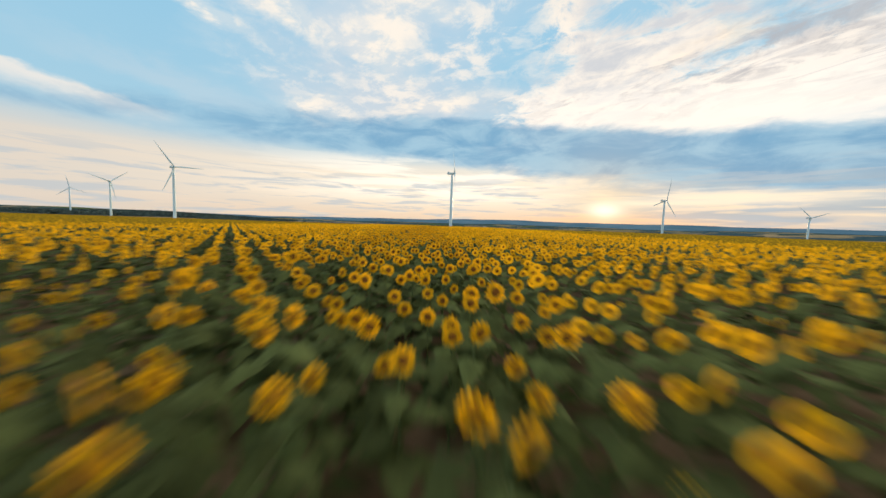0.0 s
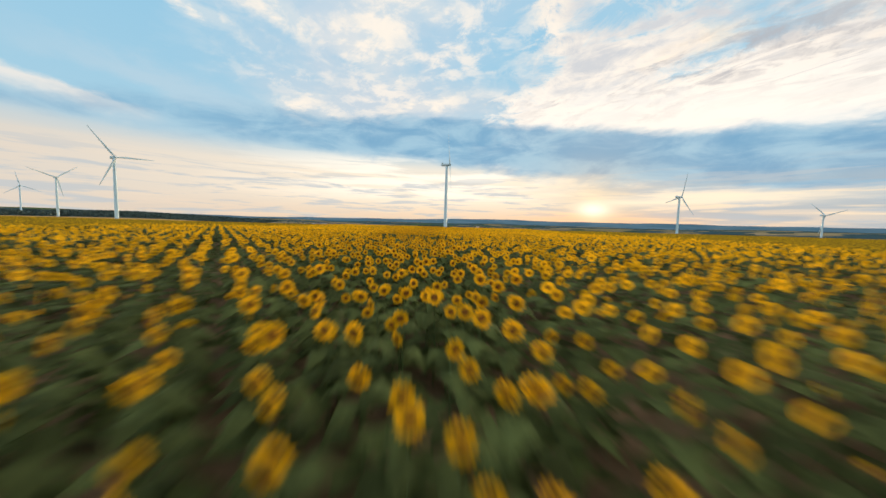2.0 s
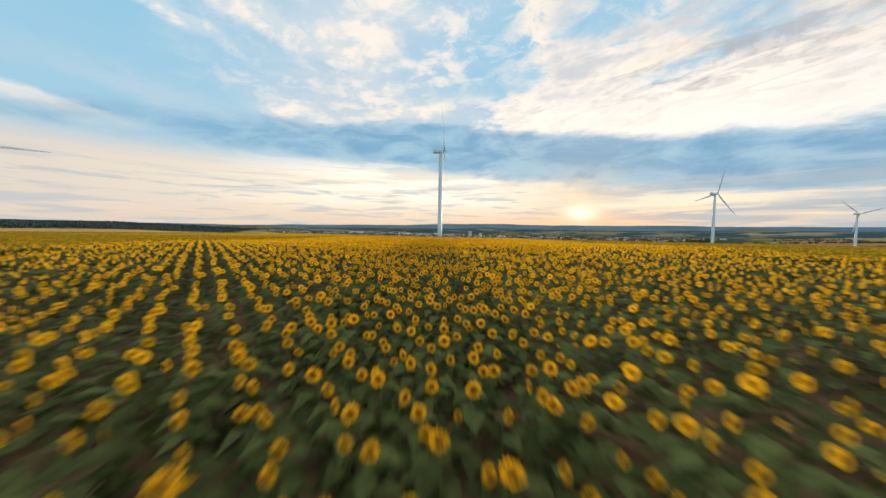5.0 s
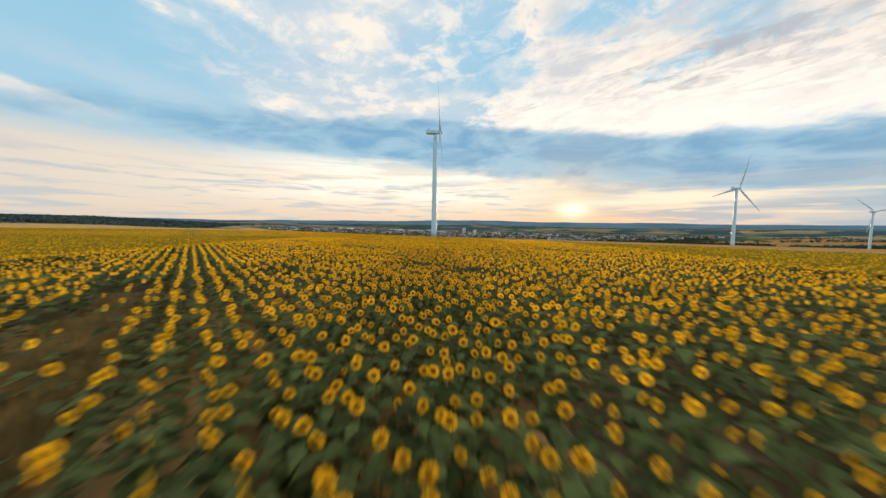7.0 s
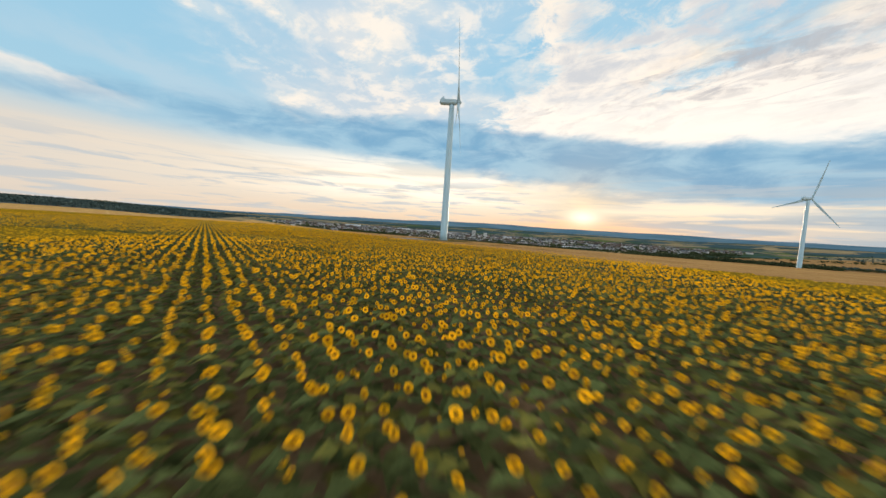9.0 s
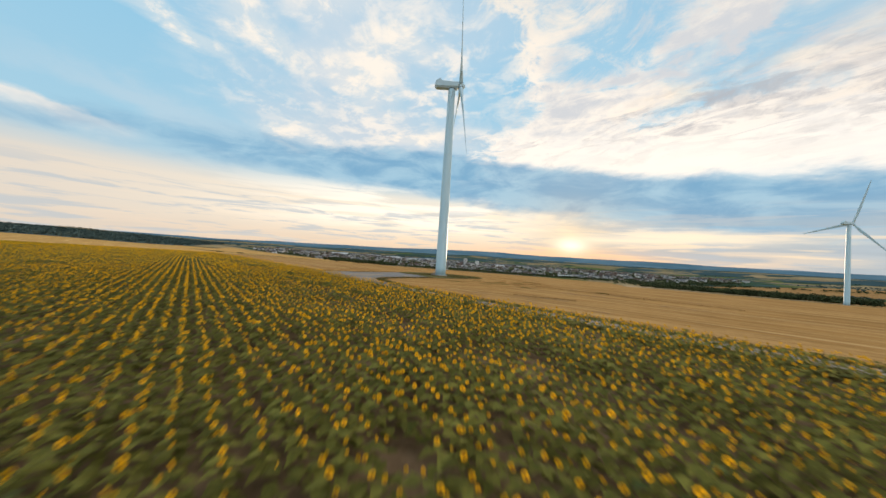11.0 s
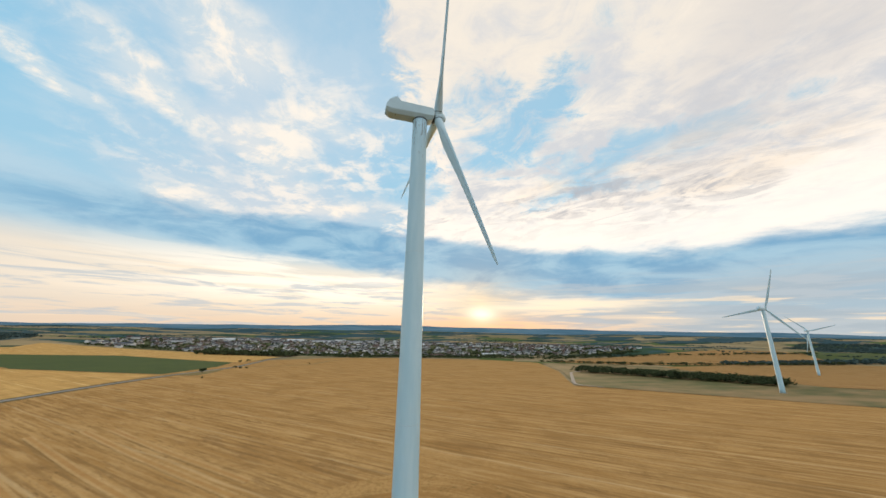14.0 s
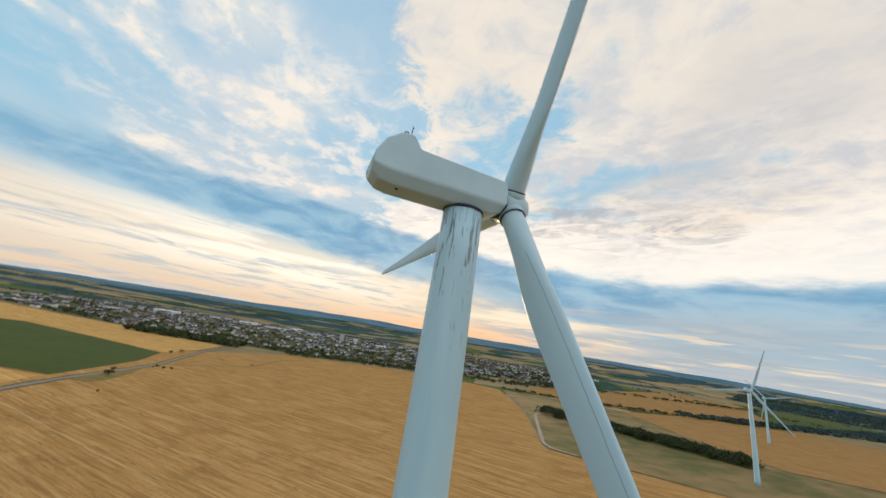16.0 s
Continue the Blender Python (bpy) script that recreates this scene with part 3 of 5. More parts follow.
def build_ridge():
    """The far blue line of hills that closes the view, haze painted as glow."""
    m = bpy.data.materials.new("haze_tinted_hills")
    m.use_nodes = True
    t = Tree(m.node_tree)
    co = t.node("ShaderNodeTexCoord").outputs["Object"]
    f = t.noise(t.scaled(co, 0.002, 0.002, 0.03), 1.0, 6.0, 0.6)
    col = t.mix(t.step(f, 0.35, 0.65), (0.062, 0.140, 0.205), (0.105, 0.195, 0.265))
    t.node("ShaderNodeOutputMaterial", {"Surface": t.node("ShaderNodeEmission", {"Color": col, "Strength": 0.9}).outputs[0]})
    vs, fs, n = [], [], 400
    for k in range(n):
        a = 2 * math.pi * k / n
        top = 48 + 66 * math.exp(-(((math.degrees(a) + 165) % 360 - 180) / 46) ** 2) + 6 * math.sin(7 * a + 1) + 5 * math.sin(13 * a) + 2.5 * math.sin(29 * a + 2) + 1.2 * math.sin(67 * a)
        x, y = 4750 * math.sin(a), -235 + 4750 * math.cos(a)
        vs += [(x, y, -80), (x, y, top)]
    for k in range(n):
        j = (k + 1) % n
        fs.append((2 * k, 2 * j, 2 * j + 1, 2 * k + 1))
    tagged(mesh_object("backdrop", vs, fs, m), "hazy blue backdrop of distant hills", "hills", kind="structure")


build_ridge()


def area(name, pts, mat, lift, label, category, cell=40.0, smoothed=0, rough=0.0):
    """A sheet of ground cover that follows the land, inside an outline."""
    pts = [Vector((p[0], p[1], 0)) for p in pts]
    for _ in range(smoothed):
        pts = [q for i, p in enumerate(pts) for q in (p.lerp(pts[(i + 1) % len(pts)], 0.25), p.lerp(pts[(i + 1) % len(pts)], 0.75))]
    if rough:
        for _ in range(2):
            pts = [q for i, p in enumerate(pts) for q in (p, p.lerp(pts[(i + 1) % len(pts)], 0.5))]
        pts = [p + Vector((noise.noise(p * 0.45), noise.noise(p * 0.45 + Vector((9, 4, 0))), 0)) * rough + Vector((noise.noise(p * 1.7), noise.noise(p * 1.7 + Vector((3, 8, 0))), 0)) * rough * 0.5 for p in pts]
    bm = bmesh.new()
    vs = [bm.verts.new(p) for p in pts]
    es = [bm.edges.new((vs[i], vs[(i + 1) % len(vs)])) for i in range(len(vs))]
    bmesh.ops.triangle_fill(bm, edges=es, use_beauty=True)
    for _ in range(7):
        big = [e for e in bm.edges if e.calc_length() > cell]
        if not big:
            break
        bmesh.ops.subdivide_edges(bm, edges=big, cuts=1)
        bmesh.ops.triangulate(bm, faces=[f for f in bm.faces if len(f.verts) > 3])
    for v in bm.verts:
        v.co.z = float(height(v.co.x, v.co.y)) + lift
    for f in bm.faces:
        f.normal_update()
        if f.normal.z < 0:
            f.normal_flip()
    me = bpy.data.meshes.new(name)
    bm.to_mesh(me)
    bm.free()
    me.materials.append(mat)
    return tagged(new(name, me), label, category, kind="structure")


def strip(name, pts, width, mat, lift, label, category, cell=8.0):
    """A track or road along a line."""
    line = []
    for (x0, y0), (x1, y1) in zip(pts, pts[1:]):
        n = max(1, int(math.hypot(x1 - x0, y1 - y0) / cell))
        line += [(x0 + (x1 - x0) * i / n, y0 + (y1 - y0) * i / n) for i in range(n)]
    line.append(pts[-1])
    line = np.array(line, float)
    for _ in range(3):
        line[1:-1] = (line[:-2] + 2 * line[1:-1] + line[2:]) / 4
    tang = np.gradient(line, axis=0)
    tang /= np.linalg.norm(tang, axis=1)[:, None]
    nor = np.stack([-tang[:, 1], tang[:, 0]], 1)
    vs, fs = [], []
    for i in range(len(line)):
        w = width * (1 + 0.08 * math.sin(i * 1.7))
        for o in (-0.5, -0.17, 0.17, 0.5):
            p = line[i] + nor[i] * w * o
            vs.append((p[0], p[1], float(height(p[0], p[1])) + lift))
    for i in range(len(line) - 1):
        for j in range(3):
            a = 4 * i + j
            fs.append((a, a + 4, a + 5, a + 1))
    ob = mesh_object(name, vs, fs, mat)
    return tagged(ob, label, category, kind="structure")


# the edge of the sunflower field runs along one line beside the gravel track
EDGE_A = np.array([-46.0, -24.0])
EDGE_D = np.array([0.698, -0.716])
EDGE_N = np.array([-0.716, -0.698])                  # into the field
CORNER = EDGE_A - EDGE_D * 160
BACK_D = np.array([-0.90, -0.43])


def inside(x, y):
    """Metres inside the field: from the track's edge and from the far edge."""
    a = (x - EDGE_A[0]) * EDGE_N[0] + (y - EDGE_A[1]) * EDGE_N[1]
    b = (x - CORNER[0]) * BACK_D[1] * -1 + (y - CORNER[1]) * BACK_D[0]
    return a, b


far_back = CORNER + BACK_D * 800
south = EDGE_A + EDGE_D * 900
area("grain_field", [(-1000, -150), (-700, 420), (-178, 640), (-10, 826), (200, 830), (380, 767), (460, 660), (344, 425), (218, 232), (361, 84), (700, -150), (900, -800), (300, -900), (-1000, -900)],
     GRAIN, 0.03, "ripe golden grain field with tramlines", "field", 45.0)
area("field_soil", [CORNER + np.array([4.6, 4.4]), far_back, (-900, -800), south, EDGE_A], SOIL, 0.07, "dry brown soil under the sunflowers", "soil", 45.0)
strip("track", [(213, -295), (25, -101), (7.6, -82.2), (-8.3, -64), (-17, -52.8), (-23, -45), (-30, -35)], 3.8, GRAVEL, 0.10, "pale gravel farm track beside the sunflowers", "track", 3.0)
area("gravel_pad", [(-50, -22), (-41, -20), (-31, -11.5), (-21.5, 0.6), (-17.5, 9.5), (-9, -8), (-3, -17.5), (-12, -27), (-19, -35), (-19.6, -41), (-16.5, -48), (-13, -53.5), (-16.5, -55), (-21, -51), (-30, -42.5), (-40, -32)], PAD, 0.12,
     "grey gravel crane pad with worn puddle stains", "gravel pad", 2.0, 1, 0.9)
area("lawn", [(-20, 6), (-12, 19), (-1, 24.5), (11, 22), (20.5, 4), (12, -7), (4.5, -15), (-2, -20), (-8, -9)], LAWN, 0.16, "rough mown grass round the turbine foot", "lawn", 4.0, 2, 0.9)
ROAD = [(-215, -60), (-190, 60), (-176, 160), (-167, 330), (-148, 465), (-150, 700), (-120, 900)]
strip("field_road", ROAD, 4.2, ROADTOP, 0.14, "narrow grey field road", "road", 12.0)
area("standing_grain", [(-203, -20), (-190, 60), (-177, 160), (-180, 340), (-335, 398), (-642, 718), (-690, 950), (-770, 865), (-765, 640), (-835, 420), (-845, 180), (-1000, 170), (-1000, -150), (-600, -145), (-214, -62)], PALE_GRAIN, 0.06, "pale standing grain beyond the field road", "field", 45.0)
area("far_grain", [(-640, 722), (-437, 782), (-182, 590), (-160, 690), (-150, 830), (-330, 960), (-760, 1080)], PALE_GRAIN, 0.16, "golden grain strip behind the green field", "field", 45.0)
area("green_field", [(-178, 345), (-170, 480), (-182, 585), (-437, 779), (-640, 720), (-330, 400)], GREENCROP, 0.18, "dark green crop field beside the road", "field", 45.0)
area("meadow", [(222, 232), (350, 425), (470, 665), (700, 540), (600, 330), (540, 190), (720, 60), (640, -60), (361, 84)], MEADOW, 0.2, "dry brownish meadow round the second turbine", "meadow", 45.0)
strip("gravel_lane", [(385, 420), (352, 405), (222, 236), (240, 215)], 4.0, GRAVEL, 0.3, "pale gravel lane at the wood's end", "lane", 10.0)


PALE = material("pale_straw", (0.58, 0.38, 0.185), 0.95, 0.3, 0.35, second=(0.43, 0.25, 0.10), bump=0.3)
VERGE = material("weedy_verge", (0.15, 0.128, 0.042), 0.95, 0.4, 0.8, bump=0.5, second=(0.25, 0.17, 0.07))
DITCH = material("dark_ditch_grass", (0.092, 0.082, 0.036), 0.95, 0.4, 0.8, bump=0.5, second=(0.15, 0.115, 0.05))
strip("road_edge", ROAD, 9.0, DITCH, 0.10, "rough grass along the field road", "verge", 12.0)
BROWN = material("brown_dirt", (0.19, 0.12, 0.065), 0.95, 0.4, 0.7, bump=0.5, second=(0.30, 0.20, 0.10))
strip("pad_edge", [(-50, -21), (-41, -19.2), (-31, -10.8), (-21.8, 1.4), (-17.2, 10.2)], 1.1, BROWN, 0.135, "brown dirt edge of the gravel pad", "edge", 1.5)
strip("pad_grass", [(2, -15.5), (-4.5, -20.2), (-10.5, -25.8), (-13.5, -29)], 1.6, LAWN, 0.14, "grass strip beside the gravel pad", "grass", 1.5)
strip("edge_verge", [(-47, -20.5), (-54, -12.6), (-65, -0.6), (-81, 17.2), (-108, 47), (-148, 91), (-154, 98)], 2.2, PALE, 0.11, "pale dry grass verge along the sunflowers", "verge", 3.0)
strip("field_verge", [(210, -298.2), (21.9, -104.0), (4.6, -85.2), (-11.2, -66.8), (-24, -50), (-38, -36), (-47, -24), (-54, -16)], 2.8, VERGE, 0.09, "weedy green verge between sunflowers and track", "verge", 3.0)
strip("track_verge", [(215, -293.0), (27.1, -99.0), (9.7, -80.2), (-6.2, -62.2), (-11.6, -53.0), (-15.4, -47.0), (-18.2, -41), (-17.6, -34.5), (-11, -26.6), (-2.8, -18.2)], 1.2, VERGE, 0.085, "weedy verge of the gravel track", "verge", 3.0)


def headland_material():
    """Driven-over stubble: wheel tracks that curve round the grass island."""
    m = bpy.data.materials.new("driven_stubble")
    m.use_nodes = True
    t = Tree(m.node_tree)
    co = t.node("ShaderNodeTexCoord").outputs["Object"]
    x, y, _ = t.node("ShaderNodeSeparateXYZ", {0: co}).outputs
    # an oval round the island
    ex, ey = t.math("SUBTRACT", x, -1.0), t.math("MULTIPLY", t.math("SUBTRACT", y, 1.0), 0.92)
    r = t.math("SQRT", t.math("ADD", t.math("MULTIPLY", ex, ex), t.math("MULTIPLY", ey, ey)))
    a = t.math("ARCTAN2", ey, ex)
    pol = t.node("ShaderNodeCombineXYZ", {0: r, 1: t.math("MULTIPLY", a, 3.0), 2: 0.0}).outputs[0]
    fine = t.noise(co, 1.1, 7.0, 0.7)
    ruts = t.noise(t.scaled(pol, 0.9, 0.6, 1), 1.0, 7.0, 0.66, 0.9)
    broad = t.noise(t.scaled(pol, 0.28, 0.3, 1), 1.0, 4.0, 0.6, 0.5)
    col = t.mix(t.step(broad, 0.36, 0.64), (0.335, 0.178, 0.062), (0.470, 0.275, 0.105))
    col = t.mix(t.math("MULTIPLY", t.step(ruts, 0.52, 0.66), t.math("MULTIPLY", t.step(fine, 0.34, 0.60), 0.5)), col, (0.540, 0.345, 0.155))
    col = t.mix(t.math("MULTIPLY", t.step(ruts, 0.46, 0.36), t.math("MULTIPLY", t.step(broad, 0.62, 0.42), 0.45)), col, (0.240, 0.130, 0.048))
    col = t.mix(t.math("MULTIPLY", t.step(fine, 0.47, 0.60), 0.5), col, (0.275, 0.150, 0.052))
    col = t.mix(t.math("MULTIPLY", t.math("MULTIPLY", t.step(t.noise(co, 0.42, 6.0, 0.66, 0.6), 0.54, 0.64), t.step(ex, -12.0, 8.0)), 0.6), col, (0.200, 0.125, 0.045))
    p = t.node("ShaderNodeBsdfPrincipled", {"Base Color": col, "Roughness": 0.95, "Specular IOR Level": 0.0})
    t.nt.links.new(t.node("ShaderNodeBump", {"Height": t.math("ADD", ruts, fine), "Strength": 0.5, "Distance": 0.15}).outputs[0], p.inputs["Normal"])
    t.node("ShaderNodeOutputMaterial", {"Surface": p.outputs[0]})
    return m


HEADLAND_SOIL = headland_material()
RUDDY = material("bare_strip", (0.400, 0.205, 0.068), 0.95, 0.3, 0.4, second=(0.45, 0.25, 0.085), bump=0.3)
FAINT = material("faint_wheel_mark", (0.530, 0.325, 0.135), 0.95, 0.3, 0.5, second=(0.42, 0.245, 0.09), bump=0.3)
area("headland", [(-46, -19), (-38, -17), (-30, -9), (-21, 3), (-14, 17), (-2, 24), (10, 22), (20, 5), (12, -8), (4, -16), (-2, -22), (-10, -30), (-17, -38), (-15.5, -44), (-10, -54), (-4, -60),
                  (6, -50), (16, -43), (28, -34), (37, -24), (42, -10), (40, 8), (33, 24), (18, 38), (0, 42), (-20, 31), (-36, 14), (-48, -4), (-54, -13)],
     HEADLAND_SOIL, 0.062, "driven-over stubble headland with curving wheel tracks", "headland", 3.0, 1, 1.2)
for k in range(6):
    o = 11.0 + 10.2 * k + 2.3 * math.sin(k * 2.1)
    a, b = EDGE_A - EDGE_N * o - EDGE_D * (150 - 5 * k), EDGE_A - EDGE_N * o - EDGE_D * (14 + 5 * k)
    for g, mat in ((-0.95, FAINT), (0.95, FAINT), (0.0, RUDDY)):
        strip("tyre_mark", [tuple(a - EDGE_N * g), tuple((a + b) / 2 + EDGE_N * (0.8 - g)), tuple(b - EDGE_N * g)], 0.75 if g else 1.2, mat, 0.07 if g else 0.066, "faint tyre mark in the grain stubble", "tyre mark", 4.0)
STUBBLE = material("weedy_stubble", (0.335, 0.190, 0.068), 0.95, 0.4, 0.9, bump=0.4, second=(0.225, 0.125, 0.045))


def lodged(x, y, along, across, turn, n):
    """A stretch of flattened, broken stalks: many short ragged dark dashes in one sheet."""
    ca, sa = math.cos(radians(turn)), math.sin(radians(turn))
    vs, fs = [], []
    for _ in range(n):
        u, v = rng.uniform(-0.5, 0.5) * along, rng.normal(0, 0.42) * across
        ln, wd, tw = rng.uniform(0.6, 2.6), rng.uniform(0.06, 0.24), rng.normal(0, 0.16)
        o, k = len(vs), 10
        for j in range(k):
            q = 2 * math.pi * j / k
            g = rng.uniform(0.65, 1.1)
            du, dv = ln * 0.5 * math.cos(q) * g, wd * math.sin(q) * g
            a, b = u + du - dv * tw, v + dv + du * tw
            px, py = x + a * ca - b * sa, y + a * sa + b * ca
            vs.append((px, py, float(height(px, py)) + 0.086))
        fs.append(tuple(range(o, o + k)))
    tagged(mesh_object("lodged_stalks", vs, fs, STUBBLE), "dark broken stalks flattened in the stubble", "stubble", kind="stuff")


for x, y, along, across, turn, n in ((36, -51, 13, 2.2, -48, 70), (46, -69, 8, 2.0, -45, 36), (15.5, -64, 5, 1.6, -52, 26), (21, -65.5, 7, 2.0, -42, 40), (6, -60.5, 6, 1.8, -28, 26), (14, -72, 3, 1.2, -32, 12), (45, -47, 10, 1.6, -24, 40),
                                      (65, -57, 12, 2.2, -60, 44), (23, -81.5, 4, 1.2, -58, 14), (24, -37, 7, 2.6, 20, 24), (45, -33, 9, 2.4, -40, 28), (76, -14, 16, 2.4, -44, 36), (90, -24, 30, 3.0, -45, 70), (-112, 62, 44, 4.0, -46, 40)):
    lodged(x, y, along, across, turn, n)
area("road_verge", [(-164, 335), (-146, 330), (-141, 372), (-146, 420), (-150, 440), (-159, 390)], VERGE, 0.12, "rough green verge beside the field road", "verge", 12.0, 1, 2.0)
strip("field_path", [(-150, 470), (-82, 521), (-58, 553), (-26, 684), (20, 760)], 5.0, VERGE, 0.1, "grassy path across the grain", "path", 12.0)


# ---- wind turbines ----
def lathe(profile, n, cx=0.0, cy=0.0, axis="z"):
    """Verts and faces of a turned shape from (radius, height) pairs."""
    vs, fs = [], []
    for r, h in profile:
        for k in range(n):
            a = 2 * math.pi * k / n
            c, s = r * math.cos(a), r * math.sin(a)
            vs.append((cx + c, cy + s, h) if axis == "z" else (h, c, s))
    for i in range(len(profile) - 1):
        for k in range(n):
            j = (k + 1) % n
            fs.append((i * n + k, i * n + j, (i + 1) * n + j, (i + 1) * n + k))
    fs.append(tuple(range(n))[::-1])
    fs.append(tuple((len(profile) - 1) * n + k for k in range(n)))
    return vs, fs


def part(name, shape, mat, parent, label="", shade=True, m=None, bevel=0.0):
    vs, fs = shape
    ob = mesh_object(name, vs, fs, mat, shade=shade)
    ob.parent = parent
    if m is not None:
        ob.matrix_basis = m
    if bevel:
        b = ob.modifiers.new("bevel", "BEVEL")
        b.width, b.segments, b.limit_method, b.harden_normals = bevel, 3, "ANGLE", shade
    if label:
        ob["label"] = label
    return ob


def box(x0, x1, y0, y1, z0, z1):
    vs = [(x, y, z) for x in (x0, x1) for y in (y0, y1) for z in (z0, z1)]
    return vs, [(0, 1, 3, 2), (4, 6, 7, 5), (0, 4, 5, 1), (2, 3, 7, 6), (0, 2, 6, 4), (1, 5, 7, 3)]


HUB_Z, TOP_Z = 79.55, 78.0


def nacelle_shape():
    """A long slab-sided housing with a stepped, narrower hump at its rear."""
    side = [(2.72, 0.35), (2.72, 1.85), (2.35, 2.28), (-4.15, 2.48), (-4.55, 3.52), (-4.80, 3.68), (-5.60, 3.52), (-6.50, 2.62), (-7.00, 1.60), (-7.15, 0.95),
            (-7.05, 0.30), (-6.50, -0.20), (-5.70, -0.34), (1.70, -0.36), (2.42, -0.12)]
    n = len(side)
    vs, fs = [], []
    for s, belly in ((-1, False), (-1, True), (1, True), (1, False)):
        for x, z in side:
            w = 1.56 - 0.42 * max(0.0, z - 2.3) - 0.05 * max(0.0, -x - 4.5) ** 1.5
            lower = 0.42 + 0.12 * max(0.0, -x - 5.5)
            vs.append((x, s * w * 0.62, z) if belly else (x, s * w, max(z, lower + 0.12 * (z + 0.36))))
    for i in range(3):
        for j in range(n):
            a = (j + 1) % n
            fs.append((i * n + j, i * n + a, (i + 1) * n + a, (i + 1) * n + j))
    fs.append(tuple(range(n))[::-1])
    fs.append(tuple(3 * n + k for k in range(n)))
    return vs, fs


def blade_shape(length=40.2):
    """A tapering, twisted blade along +z from a round root; its chord lies along y."""
    st = [0, 0.6, 1.6, 3.0, 5.0, 7.2, 9.5, 13, 18, 24, 30, 35, 38.5, 39.8, length]
    ch = [1.72, 1.72, 1.74, 1.85, 2.15, 2.45, 2.45, 2.25, 1.9, 1.55, 1.22, 0.95, 0.70, 0.42, 0.08]
    th = [1.75, 1.75, 1.70, 1.50, 1.15, 0.85, 0.68, 0.52, 0.40, 0.29, 0.20, 0.14, 0.09, 0.06, 0.02]
    dense = np.concatenate([np.linspace(0, 12, 25), np.linspace(13, 38.5, 18), [39.3, 39.8, 40.05, length]])
    k5 = np.array([1, 4, 6, 4, 1]) / 16
    ch, th = np.interp(dense, st, ch), np.interp(dense, st, th)
    ch[2:22], th[2:22] = np.convolve(ch, k5, 'same')[2:22], np.convolve(th, k5, 'same')[2:22]
    st = dense
    n = 32
    vs, fs = [], []
    for z, c, h in zip(st, ch, th):
        tw = radians(13.0 * max(0.0, 1 - z / 26.0) ** 1.5 + 1.0)
        blend = min(1.0, max(0.0, (z - 0.8) / 5.0))
        for k in range(n):
            a = 2 * math.pi * k / n
            u = math.cos(a)
            yy = u * c / 2 - blend * c * 0.17
            xx = math.sin(a) * h / 2 * (1 - blend * (0.55 * (1 - u) / 2 - 0.12))
            vs.append((xx * math.cos(tw) + yy * math.sin(tw) - 0.0009 * z * z * 0.3, yy * math.cos(tw) - xx * math.sin(tw), z))
    for i in range(len(st) - 1):
        for k in range(n):
            j = (k + 1) % n
            fs.append((i * n + k, i * n + j, (i + 1) * n + j, (i + 1) * n + k))
    fs.append(tuple((len(st) - 1) * n + k for k in range(n)))
    return vs, fs


